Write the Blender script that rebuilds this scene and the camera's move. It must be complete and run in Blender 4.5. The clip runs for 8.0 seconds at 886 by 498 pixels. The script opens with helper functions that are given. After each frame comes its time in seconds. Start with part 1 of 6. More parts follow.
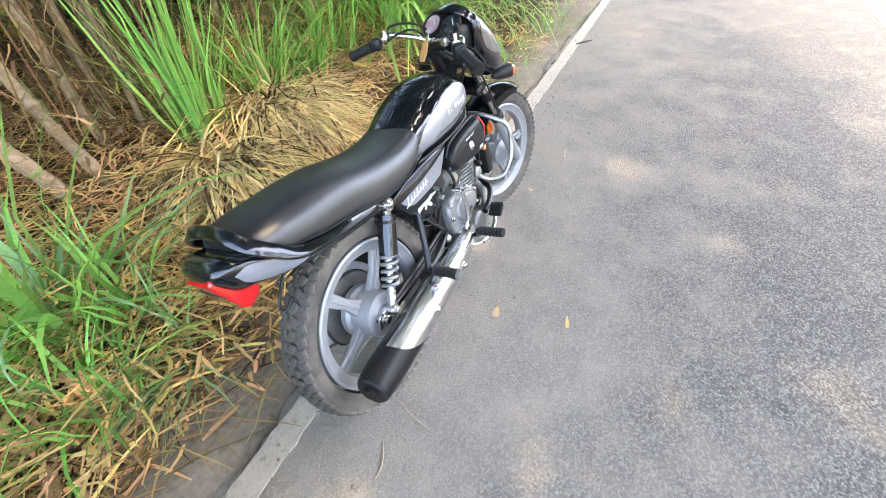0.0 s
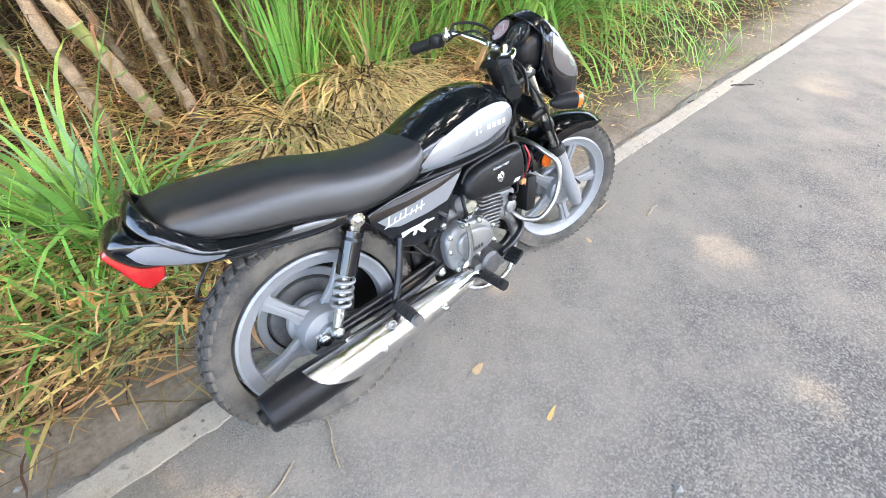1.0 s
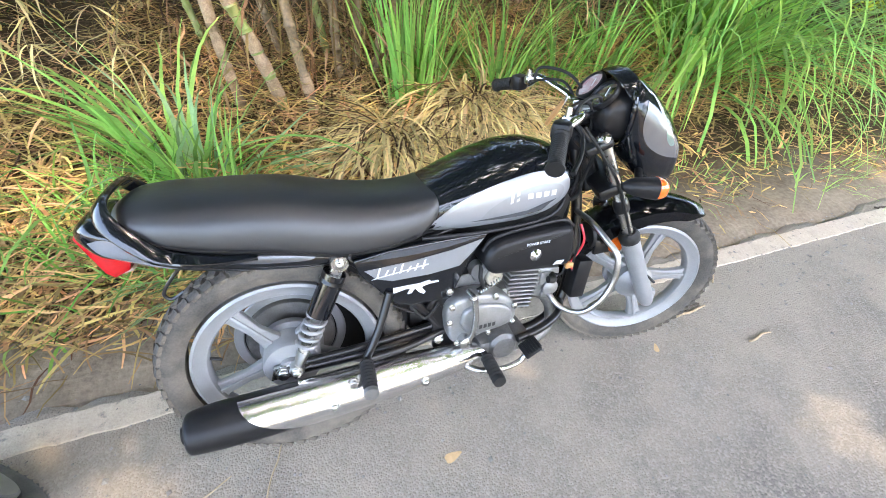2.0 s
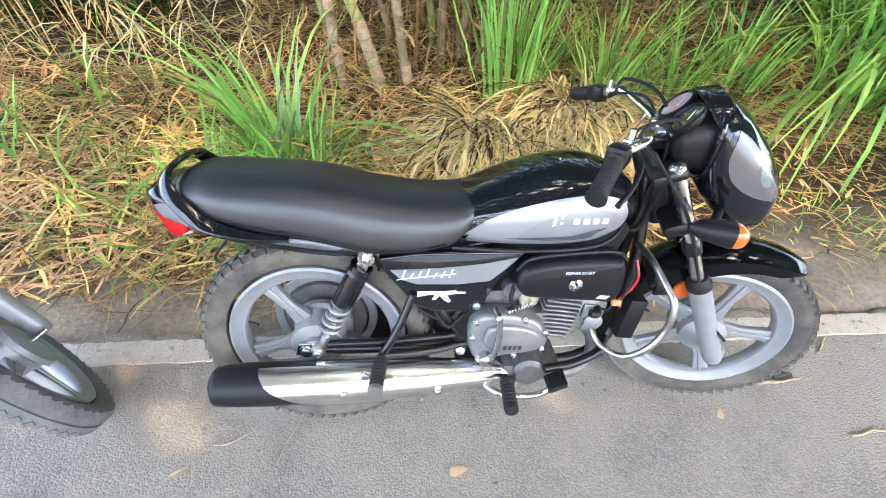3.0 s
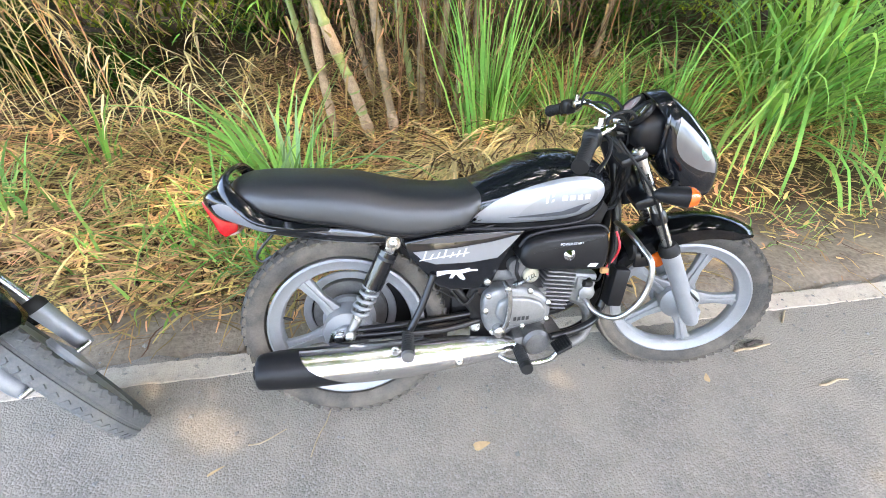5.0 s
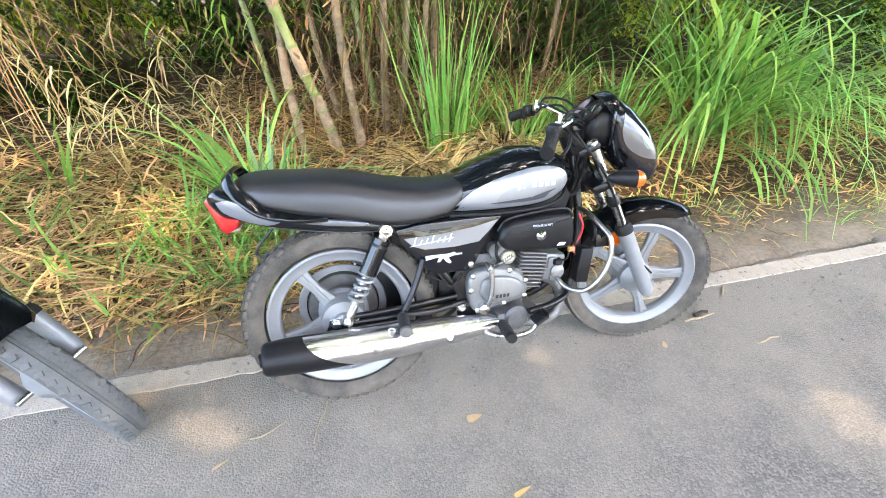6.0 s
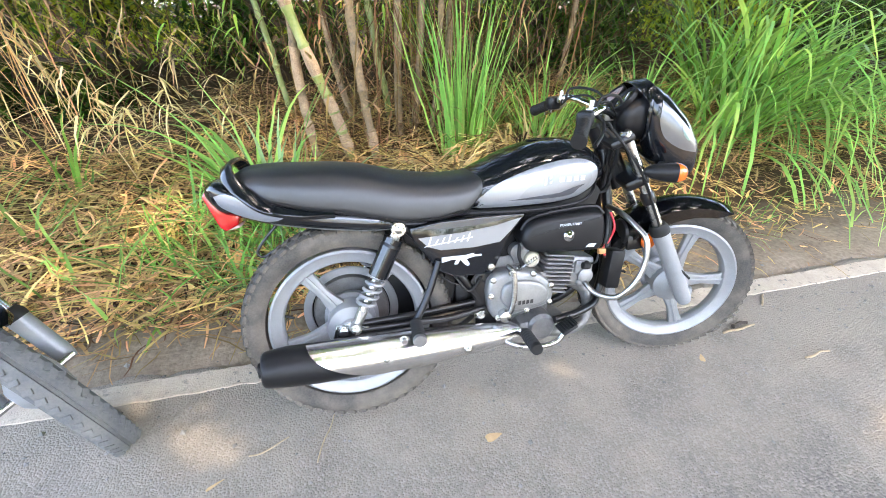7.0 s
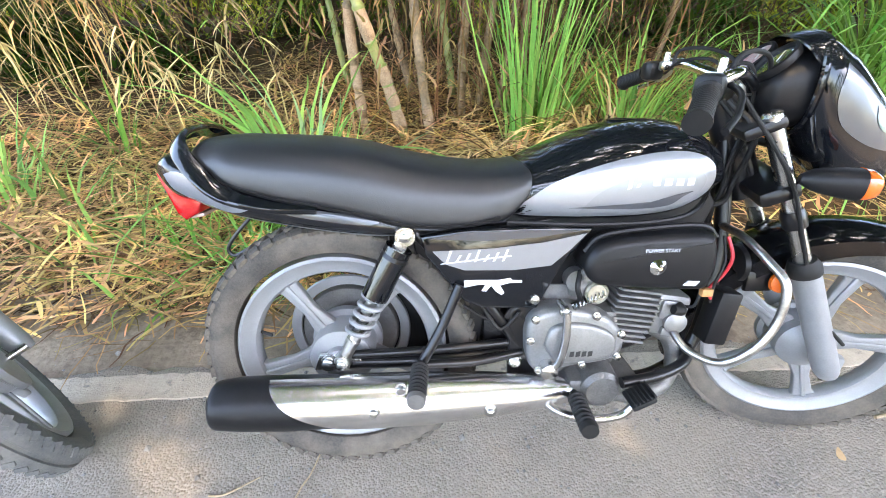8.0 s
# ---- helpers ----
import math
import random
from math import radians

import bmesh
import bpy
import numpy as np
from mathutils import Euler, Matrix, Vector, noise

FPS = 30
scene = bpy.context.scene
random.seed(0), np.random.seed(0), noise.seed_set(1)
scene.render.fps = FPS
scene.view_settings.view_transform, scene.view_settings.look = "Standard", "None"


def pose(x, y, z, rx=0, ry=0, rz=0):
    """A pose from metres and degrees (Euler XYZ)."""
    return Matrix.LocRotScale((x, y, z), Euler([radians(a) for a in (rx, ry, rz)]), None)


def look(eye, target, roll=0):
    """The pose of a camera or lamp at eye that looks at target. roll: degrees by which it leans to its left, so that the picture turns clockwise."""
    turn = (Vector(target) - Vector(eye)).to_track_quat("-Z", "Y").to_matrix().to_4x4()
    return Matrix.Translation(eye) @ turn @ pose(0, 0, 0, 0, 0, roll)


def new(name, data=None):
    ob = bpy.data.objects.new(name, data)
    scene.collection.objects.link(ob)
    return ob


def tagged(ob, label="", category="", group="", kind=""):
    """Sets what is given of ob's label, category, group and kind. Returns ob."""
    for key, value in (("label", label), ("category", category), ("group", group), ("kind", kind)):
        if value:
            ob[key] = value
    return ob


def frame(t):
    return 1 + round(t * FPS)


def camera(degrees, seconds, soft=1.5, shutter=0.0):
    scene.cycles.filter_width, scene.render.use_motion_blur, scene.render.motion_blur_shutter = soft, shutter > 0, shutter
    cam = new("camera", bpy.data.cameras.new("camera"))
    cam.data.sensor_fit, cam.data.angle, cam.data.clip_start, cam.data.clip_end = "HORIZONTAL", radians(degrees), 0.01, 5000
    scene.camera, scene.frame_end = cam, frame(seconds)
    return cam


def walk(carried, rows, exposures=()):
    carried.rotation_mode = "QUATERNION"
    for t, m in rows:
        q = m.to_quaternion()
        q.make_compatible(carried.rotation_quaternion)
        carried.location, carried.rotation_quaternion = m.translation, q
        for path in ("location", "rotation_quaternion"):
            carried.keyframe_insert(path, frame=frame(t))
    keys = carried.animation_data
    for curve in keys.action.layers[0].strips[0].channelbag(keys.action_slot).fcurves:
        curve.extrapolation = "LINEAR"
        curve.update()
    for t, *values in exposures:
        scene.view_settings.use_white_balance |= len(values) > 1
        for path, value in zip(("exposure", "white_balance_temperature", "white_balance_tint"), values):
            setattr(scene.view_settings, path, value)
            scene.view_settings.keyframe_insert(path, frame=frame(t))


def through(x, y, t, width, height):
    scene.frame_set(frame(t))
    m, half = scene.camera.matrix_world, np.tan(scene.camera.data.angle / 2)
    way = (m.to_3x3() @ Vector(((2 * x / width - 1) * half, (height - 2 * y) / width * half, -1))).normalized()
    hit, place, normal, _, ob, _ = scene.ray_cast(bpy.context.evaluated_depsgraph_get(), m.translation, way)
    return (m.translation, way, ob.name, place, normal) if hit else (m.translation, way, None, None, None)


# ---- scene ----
cam = camera(94.14, 8.0, 0.95, 0.0)
PATH = [
    (0, (-0.5819, -0.7503, 1.3334), (0.6466, -0.0691, 0.0541), -4.99),
    (0.5, (-0.3701, -0.8783, 1.3201), (0.7309, 0.0547, 0.0843), -3.83),
    (1, (-0.1920, -0.9071, 1.2852), (0.7568, 0.1325, 0.0089), 0.11),
    (1.5, (0.0008, -0.8650, 1.2966), (0.8383, 0.2458, 0.0025), 1.58),
    (2, (0.1692, -0.8622, 1.2985), (0.7051, 0.4550, 0.0386), 3.69),
    (2.2, (0.2493, -0.8758, 1.3129), (0.5719, 0.4997, 0.0426), 2.62),
    (3.3, (0.3360, -0.8270, 1.3073), (0.4528, 0.5494, 0.0028), 1.95),
    (3.5, (0.3517, -0.8247, 1.3001), (0.5128, 0.5527, 0.0013), 1.71),
    (4, (0.3940, -0.8558, 1.2818), (0.5779, 0.5377, 0.0033), 0.13),
    (4.5, (0.3430, -0.9258, 1.2735), (0.5030, 0.5391, 0.0742), -0.69),
    (4.7, (0.2820, -0.9882, 1.2774), (0.4557, 0.5084, 0.1197), -0.44),
    (5.8, (0.0908, -1.2397, 1.2537), (0.5169, 0.3087, 0.2384), 0.52),
    (6, (0.0850, -1.2388, 1.2525), (0.5126, 0.3114, 0.2407), 0.52),
    (6.5, (0.0561, -1.2345, 1.2465), (0.4913, 0.3249, 0.2521), 0.40),
    (7, (0.0912, -1.1523, 1.1686), (0.4722, 0.4335, 0.1939), -0.15),
    (7.5, (0.1835, -0.9603, 1.0693), (0.4302, 0.6443, 0.0820), -0.84),
    (8, (0.2465, -0.8422, 1.0490), (0.3264, 0.7526, 0.0194), -0.42),
]
walk(cam, [(t, look(eye, target, roll)) for t, eye, target, roll in PATH], exposures=[(0.0, 4.17, 7000, 13), (8.0, 4.17, 7000, 13)])

# ---- world and sun ----
SUN_FROM = Vector((0.35, -0.55, 1.35)).normalized()
world = bpy.data.worlds.new("sky")
scene.world = world
world.use_nodes = True
sky = world.node_tree.nodes.new("ShaderNodeTexSky")
sky.sky_type, sky.sun_disc = "NISHITA", False
sky.sun_elevation = math.asin(SUN_FROM.z)
sky.sun_rotation = math.atan2(SUN_FROM.x, SUN_FROM.y)
sky.air_density, sky.dust_density, sky.ozone_density = 1.0, 2.5, 1.0
background = world.node_tree.nodes["Background"]
background.inputs["Strength"].default_value = 0.15
world.node_tree.links.new(sky.outputs[0], background.inputs["Color"])
sun = new("sun", bpy.data.lights.new("sun", "SUN"))
sun.data.energy, sun.data.angle, sun.data.color = 0.25, radians(0.5), (1.0, 0.82, 0.58)
sun.matrix_world = look(SUN_FROM * 30, (0, 0, 0))


# ---- materials ----
def material(name, colour, rough=0.5, metal=0.0, coat=0.0, var=0.0, scale=30.0, bump=0.0, bump_scale=200.0, second=None,
             island=0.0, specular=0.5, transmission=0.0, dust=0.0, coords="Object", piece=False):
    """A node material: a base colour broken up at two scales, roughness wear, and fine relief."""
    m = bpy.data.materials.new(name)
    m.use_nodes = True
    nt, L = m.node_tree, m.node_tree.links
    b = nt.nodes["Principled BSDF"]
    b.inputs["Roughness"].default_value, b.inputs["Metallic"].default_value = rough, metal
    b.inputs["Coat Weight"].default_value, b.inputs["Coat Roughness"].default_value = coat, 0.05
    b.inputs["Specular IOR Level"].default_value = specular
    b.inputs["Transmission Weight"].default_value = transmission
    tc = nt.nodes.new("ShaderNodeTexCoord")
    big, fine = nt.nodes.new("ShaderNodeTexNoise"), nt.nodes.new("ShaderNodeTexNoise")
    for n, s in ((big, scale), (fine, scale * 9)):
        n.inputs["Scale"].default_value, n.inputs["Detail"].default_value = s, 4
        L.new(tc.outputs[coords], n.inputs["Vector"])
    add = nt.nodes.new("ShaderNodeMath")
    add.operation = "ADD"
    L.new(big.outputs["Fac"], add.inputs[0]), L.new(fine.outputs["Fac"], add.inputs[1])
    ramp = nt.nodes.new("ShaderNodeMapRange")
    ramp.inputs[1].default_value, ramp.inputs[2].default_value = 0.7, 1.3
    L.new(add.outputs[0], ramp.inputs[0])
    mix = nt.nodes.new("ShaderNodeMix")
    mix.data_type = "RGBA"
    c2 = second or [c * (1 - var) for c in colour]
    mix.inputs["A"].default_value, mix.inputs["B"].default_value = (*colour, 1), (*c2, 1)
    L.new(ramp.outputs[0], mix.inputs["Factor"])
    out = mix.outputs["Result"]
    if island:
        pick = nt.nodes.new("ShaderNodeObjectInfo").outputs["Random"] if piece else nt.nodes.new("ShaderNodeNewGeometry").outputs["Random Per Island"]
        hsv = nt.nodes.new("ShaderNodeHueSaturation")
        vr = nt.nodes.new("ShaderNodeMapRange")
        vr.inputs[3].default_value, vr.inputs[4].default_value = 1 - island, 1 + island
        L.new(pick, vr.inputs[0]), L.new(vr.outputs[0], hsv.inputs["Value"])
        hr = nt.nodes.new("ShaderNodeMapRange")
        hr.inputs[3].default_value, hr.inputs[4].default_value = 0.5 - 0.05 * island, 0.5 + 0.05 * island
        frac = nt.nodes.new("ShaderNodeMath")
        frac.operation = "FRACT"
        mul = nt.nodes.new("ShaderNodeMath")
        mul.operation, mul.inputs[1].default_value = "MULTIPLY", 7.31
        L.new(pick, mul.inputs[0]), L.new(mul.outputs[0], frac.inputs[0])
        L.new(frac.outputs[0], hr.inputs[0]), L.new(hr.outputs[0], hsv.inputs["Hue"])
        L.new(out, hsv.inputs["Color"])
        out = hsv.outputs["Color"]
    if dust:
        dn = nt.nodes.new("ShaderNodeTexNoise")
        dn.inputs["Scale"].default_value, dn.inputs["Detail"].default_value = 9, 6
        L.new(tc.outputs[coords], dn.inputs["Vector"])
        dr = nt.nodes.new("ShaderNodeMapRange")
        dr.inputs[1].default_value, dr.inputs[2].default_value, dr.inputs[4].default_value = 0.45, 0.75, dust
        L.new(dn.outputs["Fac"], dr.inputs[0])
        dm = nt.nodes.new("ShaderNodeMix")
        dm.data_type = "RGBA"
        dm.inputs["B"].default_value = (0.30, 0.25, 0.19, 1)
        L.new(dr.outputs[0], dm.inputs["Factor"]), L.new(out, dm.inputs["A"])
        out = dm.outputs["Result"]
        rr = nt.nodes.new("ShaderNodeMapRange")
        rr.inputs[3].default_value, rr.inputs[4].default_value = rough, min(1, rough + 0.5)
        L.new(dr.outputs[0], rr.inputs[0]), L.new(rr.outputs[0], b.inputs["Roughness"])
    L.new(out, b.inputs["Base Color"])
    if bump:
        bn = nt.nodes.new("ShaderNodeTexNoise")
        bn.inputs["Scale"].default_value, bn.inputs["Detail"].default_value = bump_scale, 5
        L.new(tc.outputs[coords], bn.inputs["Vector"])
        bp = nt.nodes.new("ShaderNodeBump")
        bp.inputs["Strength"].default_value, bp.inputs["Distance"].default_value = bump, 0.01
        L.new(bn.outputs["Fac"], bp.inputs["Height"]), L.new(bp.outputs["Normal"], b.inputs["Normal"])
    return m


def leafy(name, colour, island=0.5, through=0.4, rough=0.45, var=0.25, piece=False):
    """A thin leaf: a gloss of its own and light that comes through it."""
    m = material(name, colour, rough, island=island, var=var, scale=12, piece=piece, specular=0.2)
    nt, L = m.node_tree, m.node_tree.links
    b = nt.nodes["Principled BSDF"]
    t = nt.nodes.new("ShaderNodeBsdfTranslucent")
    L.new(b.inputs["Base Color"].links[0].from_socket, t.inputs["Color"])
    mx = nt.nodes.new("ShaderNodeMixShader")
    mx.inputs[0].default_value = through
    L.new(b.outputs[0], mx.inputs[1]), L.new(t.outputs[0], mx.inputs[2])
    L.new(mx.outputs[0], nt.nodes["Material Output"].inputs["Surface"])
    return m


GLOSS = material("black_paint", (0.006, 0.007, 0.009), 0.07, coat=0.25, var=0.3, scale=14, dust=0.008)
SATIN = material("black_plastic", (0.010, 0.010, 0.011), 0.40, var=0.35, scale=40, bump=0.05, bump_scale=900, dust=0.008, specular=0.25)
VINYL = material("black_vinyl", (0.010, 0.011, 0.013), 0.40, var=0.3, scale=10, bump=0.10, bump_scale=700, specular=0.85)
RUBBER = material("black_rubber", (0.010, 0.010, 0.010), 0.6, var=0.3, scale=60, dust=0.03, specular=0.3)
TYRE = material("tyre_rubber", (0.046, 0.043, 0.040), 0.85, second=(0.088, 0.078, 0.066), scale=22, bump=0.25, bump_scale=300, dust=0.38, specular=0.3)
CHROME = material("chrome", (0.80, 0.80, 0.80), 0.09, metal=1.0, var=0.12, scale=30, dust=0.10)
SHIELD = material("scratched_chrome", (0.80, 0.80, 0.80), 0.21, metal=1.0, var=0.15, scale=25, bump=0.03, bump_scale=300, dust=0.12)
ROADTYRE = material("smooth_tyre_rubber", (0.085, 0.089, 0.093), 0.8, second=(0.13, 0.13, 0.125), scale=18, bump=0.15, bump_scale=300, dust=0.15, specular=0.3)
SILVER = material("silver_paint", (0.22, 0.227, 0.24), 0.30, metal=0.35, coat=0.5, var=0.08, scale=40, dust=0.06)
PALE = material("pale_silver_band", (0.26, 0.27, 0.285), 0.28, metal=0.45, coat=0.5, var=0.06, scale=40)
MIDGREY = material("grey_sheen_band", (0.24, 0.25, 0.275), 0.24, metal=0.3, coat=0.8, var=0.1, scale=30)
CRESCENT = material("silver_crescent_sheen", (0.12, 0.125, 0.134), 0.20, metal=0.45, coat=0.5, var=0.06, scale=40)
WORNSTEEL = material("worn_steel", (0.55, 0.55, 0.53), 0.3, metal=1.0, var=0.4, scale=30, dust=0.14)
GREYBAND = material("grey_band", (0.07, 0.075, 0.085), 0.2, metal=0.3, coat=0.8, var=0.1, scale=30)
ALLOY = material("painted_alloy", (0.275, 0.28, 0.288), 0.42, metal=0.35, var=0.14, scale=35, dust=0.15)
ENGINE = material("engine_alloy", (0.26, 0.26, 0.258), 0.40, metal=0.6, var=0.25, scale=30, bump=0.12, bump_scale=400, dust=0.18)
DARKALLOY = material("dull_alloy", (0.18, 0.178, 0.172), 0.5, metal=0.6, var=0.4, scale=40, bump=0.15, bump_scale=300, dust=0.25)
STEEL = material("bright_steel", (0.62, 0.62, 0.60), 0.25, metal=1.0, var=0.3, scale=50, dust=0.15)
FRAMEBLACK = material("black_frame_paint", (0.008, 0.008, 0.009), 0.28, coat=0.2, var=0.3, scale=30, dust=0.012, specular=0.3)
GREASE = material("greasy_black_metal", (0.008, 0.007, 0.007), 0.5, var=0.5, scale=30, bump=0.3, bump_scale=150, dust=0.03, specular=0.3)
REDLENS = material("red_lens", (0.55, 0.006, 0.008), 0.12, coat=1.0, var=0.25, scale=60, transmission=0.15)
CLEARLENS = material("pale_lens", (0.55, 0.38, 0.33), 0.12, coat=1.0, var=0.2, scale=60)
ORANGE = material("orange_lens", (0.75, 0.13, 0.01), 0.18, coat=1.0, var=0.2, scale=70)
REDWIRE = material("red_wire", (0.5, 0.02, 0.03), 0.4, var=0.2)
WHITE = material("white_mark", (0.55, 0.55, 0.55), 0.4, var=0.06, scale=80)
PALEGREY = material("grey_mark", (0.62, 0.64, 0.66), 0.4, var=0.06, scale=80)
DARKMARK = material("dark_mark", (0.02, 0.02, 0.02), 0.5, var=0.2)
DIAL = material("dial_face", (0.42, 0.40, 0.40), 0.3, second=(0.25, 0.06, 0.06), scale=26)
GLASS = material("dark_glass", (0.02, 0.025, 0.03), 0.04, coat=1.0, var=0.2)
SMOKE = material("smoked_strip", (0.10, 0.17, 0.16), 0.06, coat=1.0, var=0.3)
CORK = material("tan_leather", (0.50, 0.25, 0.09), 0.6, var=0.3, scale=60)
BRASS = material("yellowed_metal", (0.50, 0.46, 0.36), 0.4, metal=0.5, var=0.3, scale=60)


# ---- mesh helpers ----
def mesh_of(name, bm):
    if isinstance(bm, bmesh.types.BMesh):
        bmesh.ops.recalc_face_normals(bm, faces=bm.faces)
        me = bpy.data.meshes.new(name)
        bm.to_mesh(me)
        bm.free()
        return me
    return bm


def part(name, bm, mat, parent=None, label="", flat=False, at=None):
    """Links a bmesh (or a mesh) as one object under a thing or under a part."""
    if at is not None and isinstance(bm, bmesh.types.BMesh):
        bm.transform(at)
    me = mesh_of(name, bm)
    if not me.materials:
        me.materials.append(mat)
    ob = new(name, me)
    ob.parent = parent
    if not flat:
        me.shade_smooth()
        me.set_sharp_from_angle(angle=radians(38))
    return tagged(ob, label)


def thing(name, m, label, category, group="", kind=""):
    ob = new(name)
    ob.empty_display_size = 0.05
    ob.matrix_world = m
    return tagged(ob, label, category, group, kind)


def blend(*bms):
    """Joins bmeshes into one."""
    out = bmesh.new()
    for b in bms:
        me = bpy.data.meshes.new("tmp")
        b.to_mesh(me)
        b.free()
        out.from_mesh(me)
        bpy.data.meshes.remove(me)
    return out


def block(size, at=(0, 0, 0), bevel=0.004, turn=(0, 0, 0), seg=2):
    bm = bmesh.new()
    bmesh.ops.create_cube(bm, size=1)
    bmesh.ops.scale(bm, vec=size, verts=bm.verts)
    if bevel:
        bmesh.ops.bevel(bm, geom=bm.edges[:], offset=min(bevel, 0.49 * min(size)), segments=seg, profile=0.5, affect="EDGES")
    bm.transform(pose(*at, *turn))
    return bm


def turned(profile, at=(0, 0, 0), axis="Y", seg=48, closed=False):
    """A lathe: profile of (radius, along), turned round an axis."""
    bm = bmesh.new()
    rings = []
    for r, h in profile:
        rings.append([bm.verts.new((r * math.cos(2 * math.pi * i / seg), h, r * math.sin(2 * math.pi * i / seg))) for i in range(seg)])
    pairs = list(zip(rings, rings[1:])) + ([(rings[-1], rings[0])] if closed else [])
    for a, b in pairs:
        for i in range(seg):
            bm.faces.new((a[i], a[(i + 1) % seg], b[(i + 1) % seg], b[i]))
    if not closed:
        bm.faces.new(rings[0])
        bm.faces.new(rings[-1])
    turn = {"Y": (0, 0, 0), "X": (0, 0, -90), "Z": (90, 0, 0)}[axis]
    bm.transform(pose(*at, *turn))
    return bm


def smooth_line(pts, n=6):
    """A Catmull-Rom line through the points."""
    pts = [Vector(p) for p in pts]
    if len(pts) < 3:
        return pts
    ext = [2 * pts[0] - pts[1], *pts, 2 * pts[-1] - pts[-2]]
    out = []
    for i in range(1, len(ext) - 2):
        p0, p1, p2, p3 = ext[i - 1:i + 3]
        for k in range(n):
            t = k / n
            out.append(0.5 * (2 * p1 + (p2 - p0) * t + (2 * p0 - 5 * p1 + 4 * p2 - p3) * t * t + (3 * p1 - p0 - 3 * p2 + p3) * t ** 3))
    return out + [pts[-1]]


def tube(pts, radius, seg=12, smooth=6, squash=1.0):
    """A round bar along a line; radius may be a list with one value for each point."""
    line = smooth_line(pts, smooth)
    n = len(line)
    radii = np.interp(np.linspace(0, 1, n), np.linspace(0, 1, len(radius)), radius).tolist() if isinstance(radius, (list, tuple)) else [radius] * n
    bm = bmesh.new()
    rings = []
    side = None
    for i, p in enumerate(line):
        d = (line[min(i + 1, n - 1)] - line[max(i - 1, 0)]).normalized()
        if side is None:
            side = d.orthogonal().normalized()
        side = (side - d * side.dot(d)).normalized()
        up = d.cross(side)
        rings.append([bm.verts.new(p + radii[i] * (side * math.cos(a) + up * squash * math.sin(a))) for a in (2 * math.pi * k / seg for k in range(seg))])
    for a, b in zip(rings, rings[1:]):
        for k in range(seg):
            bm.faces.new((a[k], a[(k + 1) % seg], b[(k + 1) % seg], b[k]))
    bm.faces.new(rings[0]), bm.faces.new(rings[-1])
    return bm


def strap(pts, widths, normals, thick, smooth=6):
    """A flat bar with rounded edges along a line; its broad face looks along the normals given at the points."""
    line = smooth_line(pts, smooth)
    n = len(line)
    at = np.linspace(0, 1, n)
    w = np.interp(at, np.linspace(0, 1, len(widths)), widths)
    nor = [np.interp(at, np.linspace(0, 1, len(normals)), [q[c] for q in normals]) for c in range(3)]
    bm = bmesh.new()
    rings = []
    for i, p in enumerate(line):
        d = (line[min(i + 1, n - 1)] - line[max(i - 1, 0)]).normalized()
        up = Vector((nor[0][i], nor[1][i], nor[2][i]))
        up = (up - d * up.dot(d)).normalized()
        side = d.cross(up)
        sec = ((-0.5, -0.2), (-0.46, 0.3), (-0.36, 0.5), (0.36, 0.5), (0.46, 0.3), (0.5, -0.2), (0.40, -0.5), (-0.40, -0.5))
        rings.append([bm.verts.new(p + side * (a * w[i]) + up * (b * thick)) for a, b in sec])
    for a, b in zip(rings, rings[1:]):
        for k in range(8):
            bm.faces.new((a[k], a[(k + 1) % 8], b[(k + 1) % 8], b[k]))
    bm.faces.new(rings[0]), bm.faces.new(rings[-1])
    return bm


def plate(outline, y0, y1, bevel=0.003, smooth=0):
    """A plate cut to an outline of (x, z), thick from y0 to y1, with rounded edges."""
    if smooth:
        closed = smooth_line([(x, 0, z) for x, z in [*outline, outline[0]]], smooth)[:-1]
        outline = [(p.x, p.z) for p in closed]
    bm = bmesh.new()
    face = bm.faces.new([bm.verts.new((x, y0, z)) for x, z in outline])
    made = bmesh.ops.extrude_face_region(bm, geom=[face])
    top = [g for g in made["geom"] if isinstance(g, bmesh.types.BMVert)]
    bmesh.ops.translate(bm, verts=top, vec=(0, y1 - y0, 0))
    if bevel:
        rim = [e for e in bm.edges if abs(e.verts[0].co.y - e.verts[1].co.y) < 1e-6]
        bmesh.ops.bevel(bm, geom=rim, offset=bevel, segments=3, profile=0.5, affect="EDGES")
    return bm


